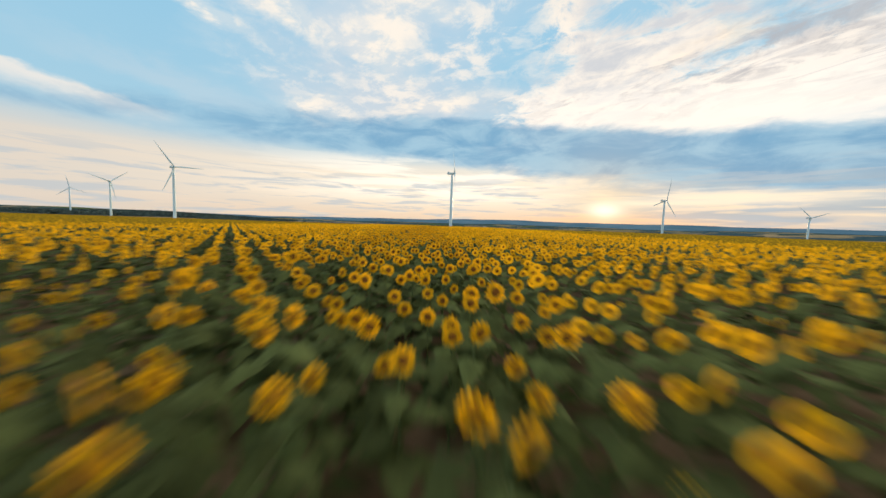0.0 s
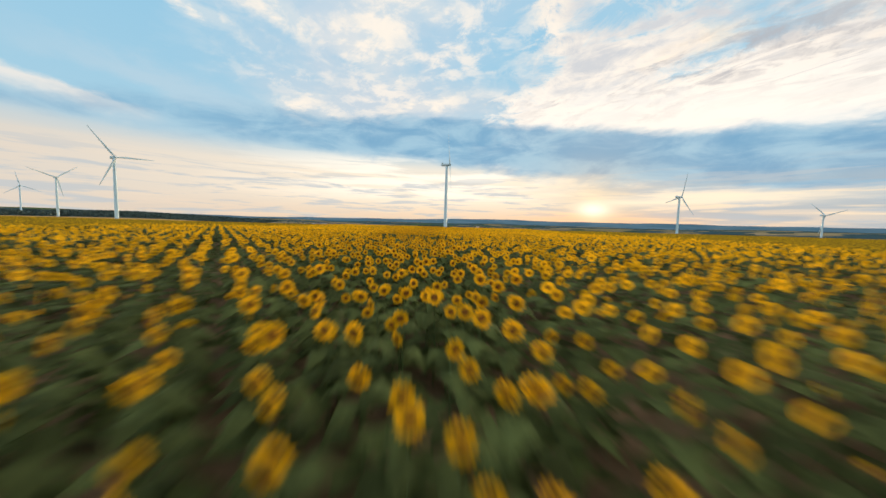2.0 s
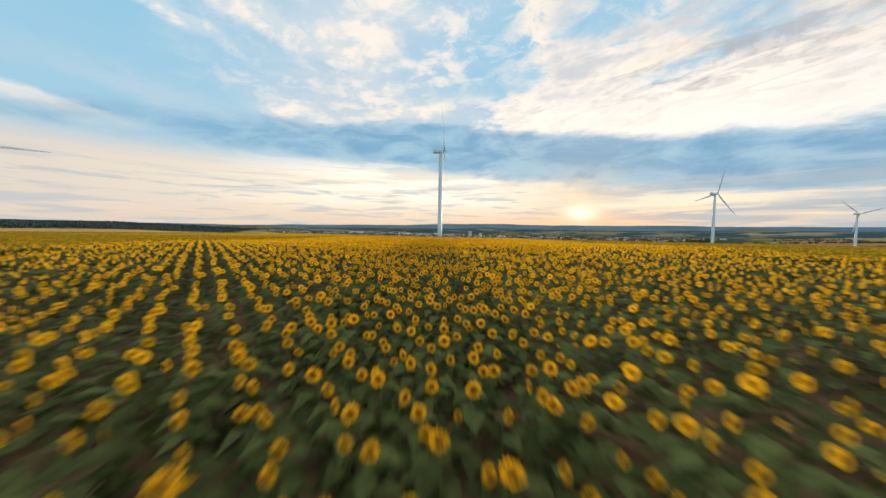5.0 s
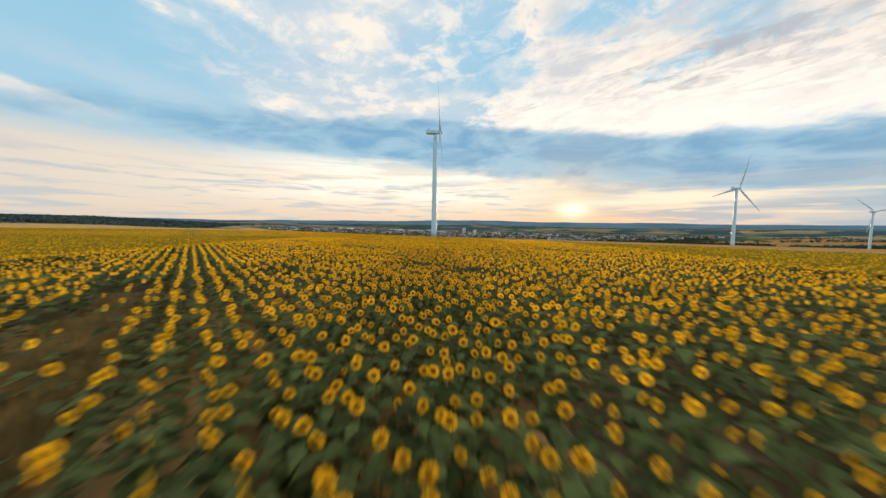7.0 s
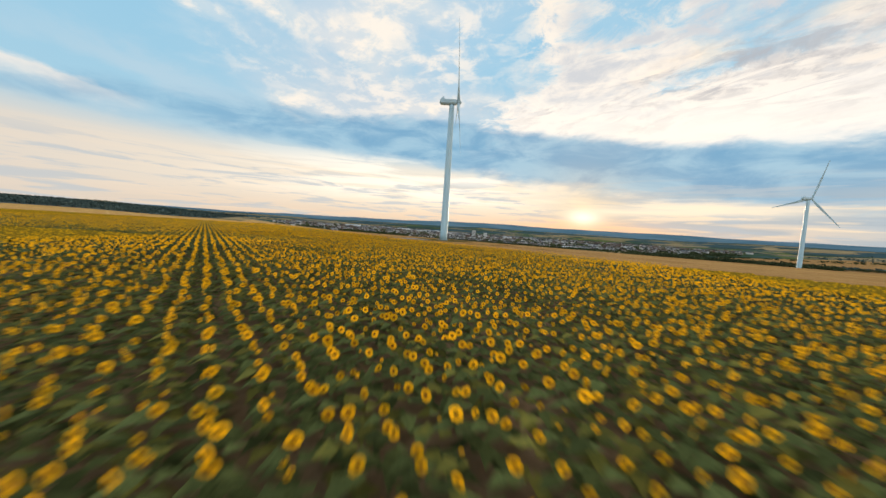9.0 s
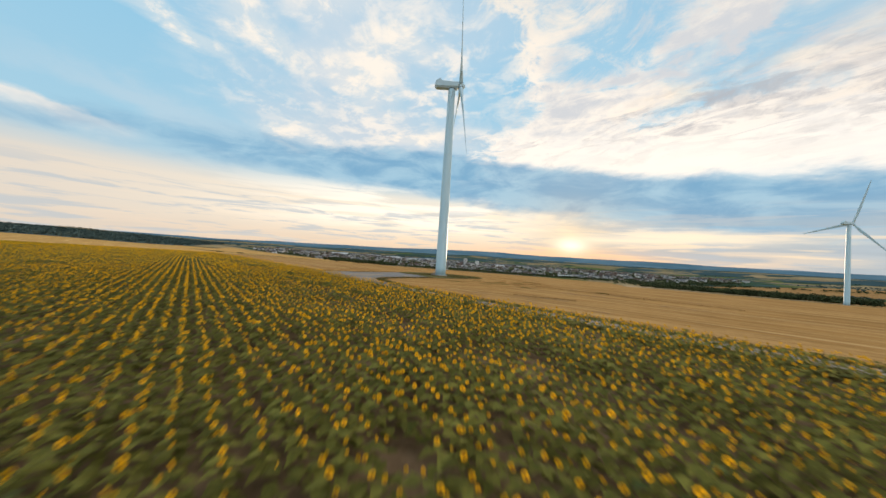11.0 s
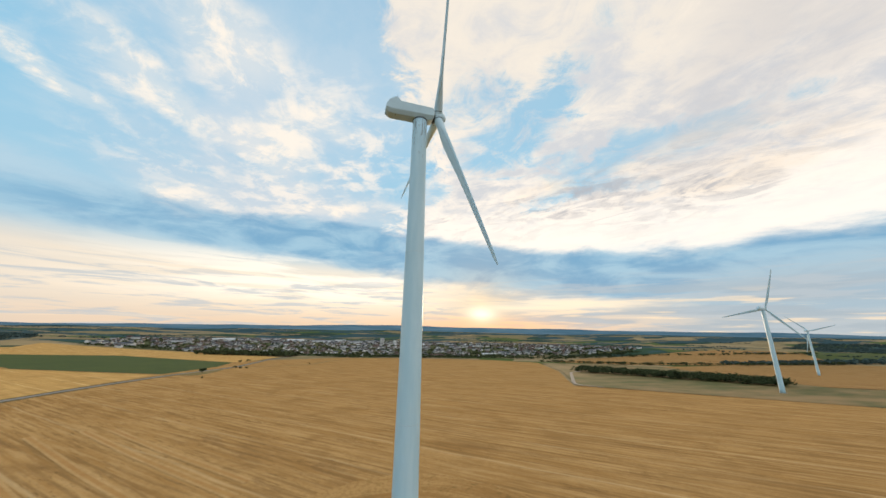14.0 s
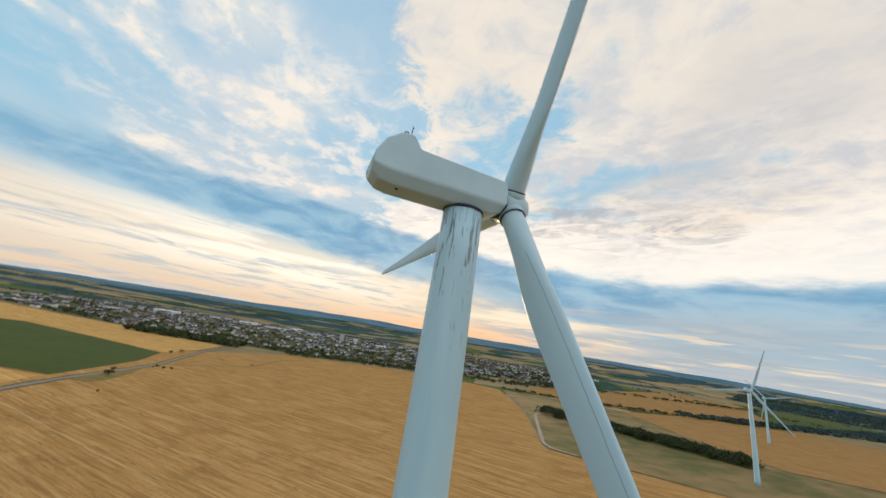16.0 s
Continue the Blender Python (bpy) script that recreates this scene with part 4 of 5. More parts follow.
def turbine(x, y, phase, label, yaw=0.0, near=False):
    z = float(height(x, y))
    top = new("wind_turbine")
    top.matrix_basis = pose(x, y, z + (0.16 if near else 0.2), 0, 0, yaw)
    tagged(top, label, "wind turbine", "turbines of the wind farm")
    n = 64 if near else 24
    prof = []
    for h in np.linspace(0.25, TOP_Z - 0.15, 25):
        r = 2.12 - (2.12 - 1.42) * (h / TOP_Z) ** 1.08
        prof.append((r, float(h)))
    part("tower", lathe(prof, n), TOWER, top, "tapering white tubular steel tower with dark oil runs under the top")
    part("foundation_ring", lathe([(2.75, -0.3), (2.75, 0.22), (2.62, 0.30), (2.2, 0.30)], n), CONCRETE, top, "round concrete foundation")
    for k, h in enumerate((22.0, 50.0)):
        r = 2.12 - 0.70 * (h / TOP_Z) ** 1.08
        part("flange_seam", lathe([(r + 0.012, h - 0.05), (r + 0.02, h), (r + 0.012, h + 0.05)], n), WHITE, top)
    part("yaw_ring", lathe([(1.46, TOP_Z - 0.16), (1.46, TOP_Z + 0.05), (1.38, TOP_Z + 0.06)], n), RUBBER, top, "dark yaw bearing ring")
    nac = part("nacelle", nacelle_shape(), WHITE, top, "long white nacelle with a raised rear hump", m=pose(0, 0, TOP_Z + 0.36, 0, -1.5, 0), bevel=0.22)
    if near:
        mast = part("weather_mast", lathe([(0.035, 3.4), (0.035, 4.7), (0.015, 4.8)], 8, -4.75, -0.25), STEEL, nac, "thin steel weather mast")
        part("mast_arm", box(-4.77, -4.73, -0.55, 0.10, 4.45, 4.49), STEEL, mast, shade=False)
        part("beacon", lathe([(0.17, 3.4), (0.17, 4.05), (0.12, 4.11)], 12, -5.15, -0.3), STEEL, nac, "small obstruction light")
        part("hatch", lathe([(0.11, -0.40), (0.11, -0.10)], 12, -5.2, -0.55), RUBBER, nac, "round dark hatch in the belly")
        # door, stair and boxes at the tower foot
        dm = pose(0, 0, 0, 0, 0, -152)
        door = part("door", box(2.02, 2.16, -0.45, 0.45, 1.3, 3.5), WHITE, top, "oval white service door", m=dm, shade=False, bevel=0.1)
        part("door_handle", box(2.16, 2.22, 0.25, 0.31, 2.2, 2.45), STEEL, door, shade=False)
        for k in range(6):
            part("step", box(2.3 + 0.28 * k, 2.58 + 0.28 * k, -0.5, 0.5, 1.12 - 0.19 * k, 1.17 - 0.19 * k), STEEL, top, m=dm, shade=False)
        for s in (-0.5, 0.5):
            vs, fs = box(2.2, 4.0, s - 0.025, s + 0.025, -0.05, 0.0)
            part("stair_rail", ([(a, b, c + (2.2 - 0.68 * (a - 2.2))) for a, b, c in vs], fs), STEEL, top, m=dm, shade=False)
            part("stair_post", box(2.28, 2.33, s - 0.025, s + 0.025, 0.0, 2.15), STEEL, top, m=dm, shade=False)
            part("stair_post", box(3.85, 3.9, s - 0.025, s + 0.025, 0.0, 1.05), STEEL, top, m=dm, shade=False)
        part("vent", box(2.05, 2.2, -0.35, 0.35, 2.2, 2.9), STEEL, top, m=pose(0, 0, 0, 0, 0, 12), shade=False)
    hub = new("rotor")
    hub.parent = top
    hub.matrix_basis = pose(3.75, 0, HUB_Z, 0, -4, 0)
    part("hub", lathe([(0.9, -1.0), (1.12, -0.85), (1.25, -0.4), (1.28, 0.3), (1.18, 0.8), (0.9, 1.3), (0.45, 1.65), (0.08, 1.75)], 32, axis="x"), WHITE, hub, "white rounded rotor hub")
    part("hub_seal", lathe([(1.10, -1.16), (1.15, -0.80)], 32, axis="x"), RUBBER, hub)
    shape = blade_shape()
    for k in range(3):
        m = pose(0, 0, 0, phase + 120 * k, 0, 0)
        part("blade_socket", lathe([(0.99, 0.5), (0.99, 1.22), (0.93, 1.30)], 32), WHITE, hub, m=m)
        part("blade_seal", lathe([(0.965, 1.24), (0.965, 1.36)], 32), RUBBER, hub, m=m)
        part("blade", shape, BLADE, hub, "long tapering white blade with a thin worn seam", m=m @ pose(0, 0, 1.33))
    return top


turbine(0, 0, 29, "white wind turbine on a grass island in the grain field", near=True)
turbine(398, 159, 20, "white wind turbine standing in the dry meadow")
turbine(840, 330, 75, "white wind turbine beyond the meadow")
turbine(-425, 7, 35, "white wind turbine at the sunflower field's far edge", -20)
turbine(-797, 238, 70, "distant white wind turbine in the grain", -20)
turbine(-1240, 500, 10, "small far white wind turbine at the end of the row", -20)


# ---- sunflowers ----
def plant_pieces(detail, seed, ro=0.137):
    """One plant as pieces (kind, verts, triangles); kinds: 0 stem, 1 leaf, 2 petal, 3 disc. It faces -y, its foot at the origin."""
    g = np.random.default_rng(seed)
    pieces = []

    def add(kind, pts, faces):
        pieces.append((kind, np.array(pts, float), faces))

    head = np.array([0.0, -0.10, 1.52])
    tilt = radians(g.uniform(-10, 20))
    n = np.array([0, -math.cos(tilt), math.sin(tilt)])
    u = np.array([1.0, 0, 0])
    w = np.cross(n, u)

    def around(k, r, lift, jag=0.0):
        return [head + (math.cos(t) * u + math.sin(t) * w) * r * g.uniform(1 - jag, 1) + n * lift for t in np.linspace(0, 2 * math.pi, k, endpoint=False)]

    if detail == 0:
        spine = [(0, 0, 0, 0.018), (0.01, 0.02, 0.7, 0.015), (0, 0.03, 1.38, 0.012), (0, -0.04, 1.52, 0.012)]
        ring = [(p[0] + p[3] * math.cos(a), p[1] + p[3] * math.sin(a), p[2]) for p in spine for a in (0, 2.09, 4.19)]
        add(0, ring, [f for i in range(3) for k in range(3) for f in ((3 * i + k, 3 * i + (k + 1) % 3, 3 * i + 3 + k), (3 * i + (k + 1) % 3, 3 * i + 3 + (k + 1) % 3, 3 * i + 3 + k))])
    nl = (9, 5, 3)[detail]
    for k in range(nl):
        a = 2.4 * k + g.uniform(-0.4, 0.4)
        h = (0.30 + 1.08 * (k + 0.5) / nl) if detail < 2 else 0.80 + 0.22 * k
        le = g.uniform(0.30, 0.44) * (1.85 if detail == 2 else 1.3 if detail == 1 else 1.12) * (1.15 - 0.30 * (h / 1.4))
        wd = le * 0.42
        d, s = np.array([math.cos(a), math.sin(a), 0]), np.array([-math.sin(a), math.cos(a), 0])
        b, up = np.array([0, 0, h]), np.array([0, 0, 1.0])
        p0, p1, p2 = b + d * 0.03, b + d * (0.08 + 0.45 * le) + up * 0.08, b + d * (0.08 + le) - up * g.uniform(0.04, 0.20)
        l, r = b + d * (0.08 + 0.30 * le) + s * wd + up * 0.03, b + d * (0.08 + 0.30 * le) - s * wd + up * 0.03
        if detail == 0:
            add(1, [p0, l, p1, r, p2], [(0, 2, 1), (0, 3, 2), (1, 2, 4), (2, 3, 4)])
        else:
            add(1, [p0, l, p2, r], [(0, 3, 1), (1, 3, 2)])
    rd = ro * 0.345
    if detail == 0:
        k = 14
        for j in range(k):
            a = 2 * math.pi * (j + g.uniform(-0.2, 0.2)) / k
            d, s = math.cos(a) * u + math.sin(a) * w, -math.sin(a) * u + math.cos(a) * w
            q = ro * g.uniform(0.88, 1.08)
            add(2, [head + d * rd * 0.8, head + d * q * 0.62 + s * 0.034 + n * 0.012, head + d * q - n * g.uniform(-0.01, 0.02), head + d * q * 0.62 - s * 0.034 + n * 0.012], [(0, 3, 1), (1, 3, 2)])
        add(3, [head + n * 0.024] + around(9, rd * 1.12, 0.010), [(0, 1 + j, 1 + (j + 1) % 9) for j in range(9)])
        add(1, [head - n * 0.05] + around(6, 0.08, -0.010), [(0, 1 + (j + 1) % 6, 1 + j) for j in range(6)])
    elif detail == 1:
        add(2, [head] + around(9, ro, 0.0, 0.16), [(0, 1 + j, 1 + (j + 1) % 9) for j in range(9)])
        add(3, around(5, rd * 1.15, 0.016), [(0, 1, 2), (0, 2, 3), (0, 3, 4)])
    else:
        add(2, around(5, ro * 1.04, 0.0, 0.1), [(0, 1, 2), (0, 2, 3), (0, 3, 4)])
    return pieces


def joined(pieces):
    vs, fs, ix, o = [], [], [], 0
    for kind, v, f in pieces:
        vs.append(v)
        fs += [(a + o, b + o, c + o) for a, b, c in f]
        ix += [kind] * len(f)
        o += len(v)
    return np.concatenate(vs), np.array(fs, int), np.array(ix, int)


def spread(name, plants, shapes, mats, label, category, lift=0.06):
    """Many growing things in one mesh. plants: rows of x, y, turn, size."""
    V, Fc, Ix, o = [], [], [], 0
    which = rng.integers(0, len(shapes), len(plants))
    for k, (v, f, ix) in enumerate(shapes):
        p = plants[which == k]
        if not len(p):
            continue
        c, s = np.cos(p[:, 2])[:, None], np.sin(p[:, 2])[:, None]
        x = (v[None, :, 0] * c - v[None, :, 1] * s) * p[:, 3:4] + p[:, 0:1]
        y = (v[None, :, 0] * s + v[None, :, 1] * c) * p[:, 3:4] + p[:, 1:2]
        z = v[None, :, 2] * p[:, 3:4] + (height(p[:, 0], p[:, 1]) + lift)[:, None]
        V.append(np.stack([x, y, z], -1).reshape(-1, 3))
        Fc.append((f[None] + (np.arange(len(p)) * len(v))[:, None, None] + o).reshape(-1, 3))
        Ix.append(np.tile(ix, len(p)))
        o += len(p) * len(v)
    V, Fc, Ix = np.concatenate(V), np.concatenate(Fc), np.concatenate(Ix)
    me = bpy.data.meshes.new(name)
    me.vertices.add(len(V))
    me.vertices.foreach_set("co", V.ravel())
    me.loops.add(Fc.size)
    me.loops.foreach_set("vertex_index", Fc.ravel().astype(np.int32))
    me.polygons.add(len(Fc))
    me.polygons.foreach_set("loop_start", np.arange(0, Fc.size, 3, dtype=np.int32))
    for m in mats:
        me.materials.append(m)
    me.polygons.foreach_set("material_index", Ix.astype(np.int32))
    me.update(calc_edges=True)
    return tagged(new(name, me), label, category, kind="stuff")


ROW_AZ = radians(-36.8)
ROW_D = np.array([math.sin(ROW_AZ), math.cos(ROW_AZ)])
ROW_N = np.array([ROW_D[1], -ROW_D[0]])
ROW_W, HEADLAND = 0.92, 24.0
PLANT = (STEM, LEAF, PETAL, DISC)


def lane(y):
    """The middle of the strip of field that is seen from nearest."""
    return np.interp(y, [-460, -400, -340, -260, -190, -130, -100], [9.7, 4.4, -0.6, -2.1, -2.0, -4.8, -8.5])


def weed_line(y):
    """The middle of the narrow weedy strip that slants across the rows."""
    return np.interp(y, [-264, -256, -251, -245, -239.5, -222], [7.6, 1.0, -2.6, -6.4, -9.8, -21.5])


def weedy(x, y):
    """How far a place is from the middle of the weedy strip in the field."""
    return np.where((y > -264) & (y < -222), np.abs(x - weed_line(y)) * 0.78, 99.0)


def sow(x0, x1, y0, y1, along=0.44):
    """Plants on rows inside a rectangle of the plan; the headland's rows follow the field's edge."""
    out = []
    for d, nrm, head in ((ROW_D, ROW_N, False), (EDGE_D, EDGE_N, True)):
        cor = np.array([(x, y) for x in (x0, x1) for y in (y0, y1)])
        a, b = cor @ nrm, cor @ d
        rows = np.arange(math.floor(a.min() / ROW_W), math.ceil(a.max() / ROW_W) + 1) * ROW_W
        cols = np.arange(b.min(), b.max(), along)
        R, C = np.meshgrid(rows, cols, indexing="ij")
        C = C + rng.uniform(-0.17, 0.17, C.shape)
        R = R + rng.normal(0, 0.20 if head else 0.10, R.shape)
        x, y = (R * nrm[0] + C * d[0]).ravel(), (R * nrm[1] + C * d[1]).ravel()
        e, bk = inside(x, y)
        ok = (x > x0) & (x < x1) & (y > y0) & (y < y1) & (e > np.interp(y, [-110, -82, -66, -50, -22, 90], [6.6, 5.7, 4.4, 3.0, 0.2, -4.6])) & (bk > 1.0) & ((e < HEADLAND) == head)
        out.append(np.stack([x[ok], y[ok]], 1))
    p = np.concatenate(out)
    e, bk = inside(p[:, 0], p[:, 1])
    gap = wave(p[:, 0], p[:, 1], 2.6, 0.7) + 0.6 * wave(p[:, 0], p[:, 1], 0.9, 2.9)
    bare = np.exp(-((p[:, 0] + 20) ** 2 + (p[:, 1] + 77) ** 2) / 150.0)
    thin = np.where((e < 30) & (p[:, 1] > -110), 0.9, 1.45) + 0.5 * ((p[:, 1] < -264) | ((p[:, 1] > -215) & (p[:, 1] < -140))) - 0.45 * bare
    keep = (gap < thin) & (rng.uniform(0, 1, len(p)) > np.where(p[:, 1] < -270, 0.12, 0.08)) & ((weedy(p[:, 0], p[:, 1]) > 1.3 + 0.4 * wave(p[:, 0], p[:, 1], 1.7, 0.4)) | (rng.uniform(0, 1, len(p)) < 0.12))
    # bald spots between the rows
    for bx, by, br in ((3.0, -401.8, 0.6), (5.2, -403.8, 0.7), (3.1, -352.4, 0.55), (-3.7, -191.8, 0.7), (0.9, -190.4, 0.5)):
        keep &= np.hypot(p[:, 0] - bx, (p[:, 1] - by) * 0.7) > br
    p = p[keep]
    size = rng.normal(1.0, 0.085, len(p)) * (1 - 0.14 * (wave(p[:, 0], p[:, 1], 6.0, 1.3) > 0.9))
    return np.column_stack([p, rng.normal(0.0, 0.33, len(p)), size])


plants = sow(-75, 75, -462, 70)
off = np.abs(plants[:, 0] - lane(plants[:, 1]))
yy = plants[:, 1]
near = (off < 4.1) & (yy < -185)
mid = ~near & (((off < 17) & (yy < -185)) | ((off < 26) & (yy >= -185) & (yy < -75)) | (np.hypot(plants[:, 0] + 14, yy + 80) < 62) & (yy > -110))
far = ~near & ~mid & ((off < 44) | (yy > -125))
single = near & (off < 0.23)
early = yy + rng.uniform(-38, 38, len(yy)) < -158
beyond = sow(-190, -70, -135, 108)
beyond = beyond[(beyond[:, 0] < -75.0)]
spread("sunflowers_near", plants[near & ~single], [joined(plant_pieces(0, s)) for s in range(6)], PLANT, "dense rows of blooming sunflowers with broad green leaves", "sunflowers")
spread("sunflowers_middle", plants[mid & early], [joined(plant_pieces(1, s, 0.06 if s == 5 else 0.138)) for s in range(6)], PLANT, "rows of blooming yellow sunflowers", "sunflowers")
spread("sunflowers_smaller", plants[mid & ~early], [joined(plant_pieces(1, s, (0.108, 0.092, 0.082, 0.114, 0.060, 0.098)[s])) for s in range(6)], (STEM, LEAF_DRY, PETAL_DULL, DISC), "rows of smaller sunflowers towards the field's edge", "sunflowers")
edge = np.concatenate([plants[far & (yy > -125)], beyond])
edge = edge[rng.uniform(0, 1, len(edge)) < 0.72]
spread("sunflowers_edge", edge, [joined(plant_pieces(2, s, (0.108, 0.088, 0.06, 0.098)[s])) for s in range(4)], (STEM, LEAF_DRY, PETAL_DULL, DISC), "smaller sunflowers along the far edge", "sunflowers")
spread("sunflowers_far", plants[far & (yy <= -125)], [joined(plant_pieces(2, s, 0.07 if s == 3 else 0.132)) for s in range(4)], PLANT, "yellow sunflower heads seen farther off", "sunflowers")


def build_single(rows):
    """The plants passed nearest, each a thing with its stem, leaves and flower head."""
    protos = []
    for s in range(4):
        top = new("sunflower")
        tagged(top, "tall blooming sunflower with yellow petals and brown disc", "sunflower", "sunflowers in the field rows")
        petals, flower = [], None
        for kind, v, f in plant_pieces(0, 40 + s):
            if kind == 0:
                part("stem", (v, f), STEM, top, shade=False)
            elif kind == 1 and len(v) == 5:
                part("leaf", (v, f), LEAF, top, shade=False)
            elif kind == 2:
                petals.append((kind, v, f))
            else:
                if flower is None:
                    pv, pf, _ = joined(petals)
                    flower = part("flower_head", (pv, [tuple(q) for q in pf.tolist()]), PETAL, top, "ring of yellow petals", shade=False)
                part("seed_disc" if kind == 3 else "calyx", (v, f), DISC if kind == 3 else LEAF, flower, "dark brown seed disc" if kind == 3 else "", shade=False)
        protos.append(top)
    for k, (x, y, turn, size) in enumerate(rows):
        m = Matrix.LocRotScale((x, y, float(height(x, y)) + 0.06), Euler((0, 0, turn)), (size, size, size))
        if k < len(protos):
            protos[k].matrix_basis = m
        else:
            ob = copy_thing(protos[k % len(protos)], m)
            ob.matrix_basis = m


build_single(plants[single][:300])
left_over = plants[single][300:]
if len(left_over):
    spread("sunflowers_between", left_over, [joined(plant_pieces(0, s)) for s in range(6)], PLANT, "blooming sunflowers among the rows", "sunflowers")


def build_canopy():
    """The rest of the field, where single heads can no longer be told apart: ranks of heads that face south, leaves behind them."""
    ys = np.arange(-640, 96, 2.4)
    ys = np.stack([ys, ys + 0.15], 1).ravel()
    lift = np.where(np.arange(len(ys)) % 2 == 0, 1.02, 1.46)
    limit = EDGE_A[0] + (7.0 - (ys - EDGE_A[1]) * EDGE_N[1]) / EDGE_N[0]
    for name, xs in (("sunflower_canopy_west", np.sort(-42 - np.geomspace(0.5, 850, 70))), ("sunflower_canopy_east", np.sort(42 + np.geomspace(0.5, 430, 48)))):
        mid_x = np.array([float(lane(np.clip(y, -460, -100))) for y in ys])
        X = np.minimum(xs[None, :] + mid_x[:, None], limit[:, None])
        Y = ys[:, None] + 0.4 * np.sin(xs[None, :] * 1.7)
        Z = height(X, Y) + lift[:, None] + rng.uniform(-0.09, 0.09, X.shape)
        vs = np.stack([X, Y, Z], -1).reshape(-1, 3).tolist()
        fs, ix, n = [], [], len(xs)
        for j in range(len(ys) - 1):
            for i in range(n - 1):
                if X[j, i + 1] - X[j, i] < 0.01 and X[j + 1, i + 1] - X[j + 1, i] < 0.01:
                    continue
                cx, cy = X[j, i:i + 2].mean(), ys[j]
                if inside(cx, cy)[1] > 2 and not (cx > -186 and cy > -128):
                    fs.append((j * n + i, j * n + i + 1, j * n + n + i + 1, j * n + n + i))
                    ix.append(j % 2)
        tagged(mesh_object(name, vs, fs, [HEADS, LEAVES], ix), "blooming sunflower field reaching far off", "sunflowers", kind="stuff")
    vs, fs = [], []
    for x0 in np.arange(-70, 70, 4.0):
        for y0 in np.arange(-640, -462, 4.0):
            o = len(vs)
            vs += [(x0 + a, y0 + b, float(height(x0 + a, y0 + b)) + 1.3) for a, b in ((0, 0), (4, 0), (4, 4), (0, 4))]
            fs.append((o, o + 1, o + 2, o + 3))
    tagged(mesh_object("sunflower_canopy_south", vs, fs, LEAVES), "sunflower field behind the start", "sunflowers", kind="stuff")


build_canopy()


# ---- weeds and grass ----
def tuft(seed, blades, tall, wide):
    g = np.random.default_rng(seed)
    vs, fs = [], []
    for k in range(blades):
        a, r = g.uniform(0, 6.28), g.uniform(0, wide)
        b = np.array([r * math.cos(a), r * math.sin(a), 0])
        d = np.array([math.cos(a), math.sin(a), 0]) * g.uniform(0.1, 0.5) * tall
        s = np.array([-math.sin(a), math.cos(a), 0]) * 0.012 * (1 + tall)
        o = len(vs)
        vs += [b - s, b + s, b + d + np.array([0, 0, tall * g.uniform(0.6, 1.0)])]
        fs.append((o, o + 1, o + 2))
    return np.array(vs), np.array(fs), np.zeros(len(fs), int)


def along_line(pts, n, wide):
    pts = np.array(pts, float)
    seg = np.linalg.norm(np.diff(pts, axis=0), axis=1)
    cum = np.concatenate([[0], np.cumsum(seg)])
    q = rng.uniform(0, cum[-1], n)
    x, y = np.interp(q, cum, pts[:, 0]), np.interp(q, cum, pts[:, 1])
    k = np.clip(np.searchsorted(cum, q) - 1, 0, len(seg) - 1)
    d = np.diff(pts, axis=0)[k] / seg[k][:, None]
    o = rng.normal(0, wide / 2, n)
    return np.column_stack([x - d[:, 1] * o, y + d[:, 0] * o, rng.uniform(0, 6.28, n), rng.uniform(0.6, 1.3, n)])


wy = rng.uniform(-263, -224, 4200)
weeds = np.column_stack([weed_line(wy) + rng.normal(0, 1.0, 4200), wy, rng.uniform(0, 6.28, 4200), rng.uniform(0.6, 1.4, 4200)])
spread("dry_weeds", weeds, [tuft(s, 14, 0.65, 0.28) for s in range(4)], (WEED,), "dry brown weeds on a bare strip in the field", "weeds")
verge = np.concatenate([along_line([(56, -139), (21.9, -104.0), (4.6, -85.2), (-11.2, -66.8), (-24, -50), (-38, -36), (-48, -23.5)], 7000, 2.4),
                        along_line([(62, -136), (27.1, -99.0), (9.7, -80.2), (-6.2, -62.2), (-11.6, -53.0), (-15.4, -47.0), (-18.2, -41), (-17.6, -34.5), (-11, -26.6), (-2.8, -18.2)], 2600, 1.3)])
spread("verge_grass", verge, [tuft(10 + s, 12, 0.42, 0.35) for s in range(4)], (GRASS,), "rough green verge grass along the track", "grass")
strawv = along_line([(-47, -20.5), (-54, -12.6), (-65, -0.6), (-81, 17.2), (-108, 47), (-148, 91)], 2200, 0.8)
spread("verge_straw", strawv, [tuft(20 + s, 12, 0.3, 0.25) for s in range(4)], (PALE,), "pale dry grass beside the stubble", "grass")
ga, gr = rng.uniform(0, 6.28, 5000), np.sqrt(rng.uniform(0, 1, 5000))
lx, ly = gr * np.cos(ga), gr * np.sin(ga)
lawn_grass = np.column_stack([0.5 + lx * 17, 4 + ly * 17, ga, rng.uniform(0.5, 1.1, 5000)])
lawn_grass = lawn_grass[(np.hypot(lawn_grass[:, 0], lawn_grass[:, 1]) > 3.0) & (lawn_grass[:, 0] * 0.55 + lawn_grass[:, 1] > -11) & (lawn_grass[:, 1] - lawn_grass[:, 0] * 0.9 < 19)]
spread("lawn_grass", lawn_grass, [tuft(30 + s, 10, 0.28, 0.3) for s in range(4)], (GRASS,), "rough short grass on the turbine island", "grass", 0.16)
clods = np.concatenate([along_line([(-44, -22), (-30, -9.5), (-18, 6)], 420, 0.9), along_line([(-2.5, -18), (-11, -26), (-17.5, -33.5), (-18.8, -40)], 420, 1.6)])
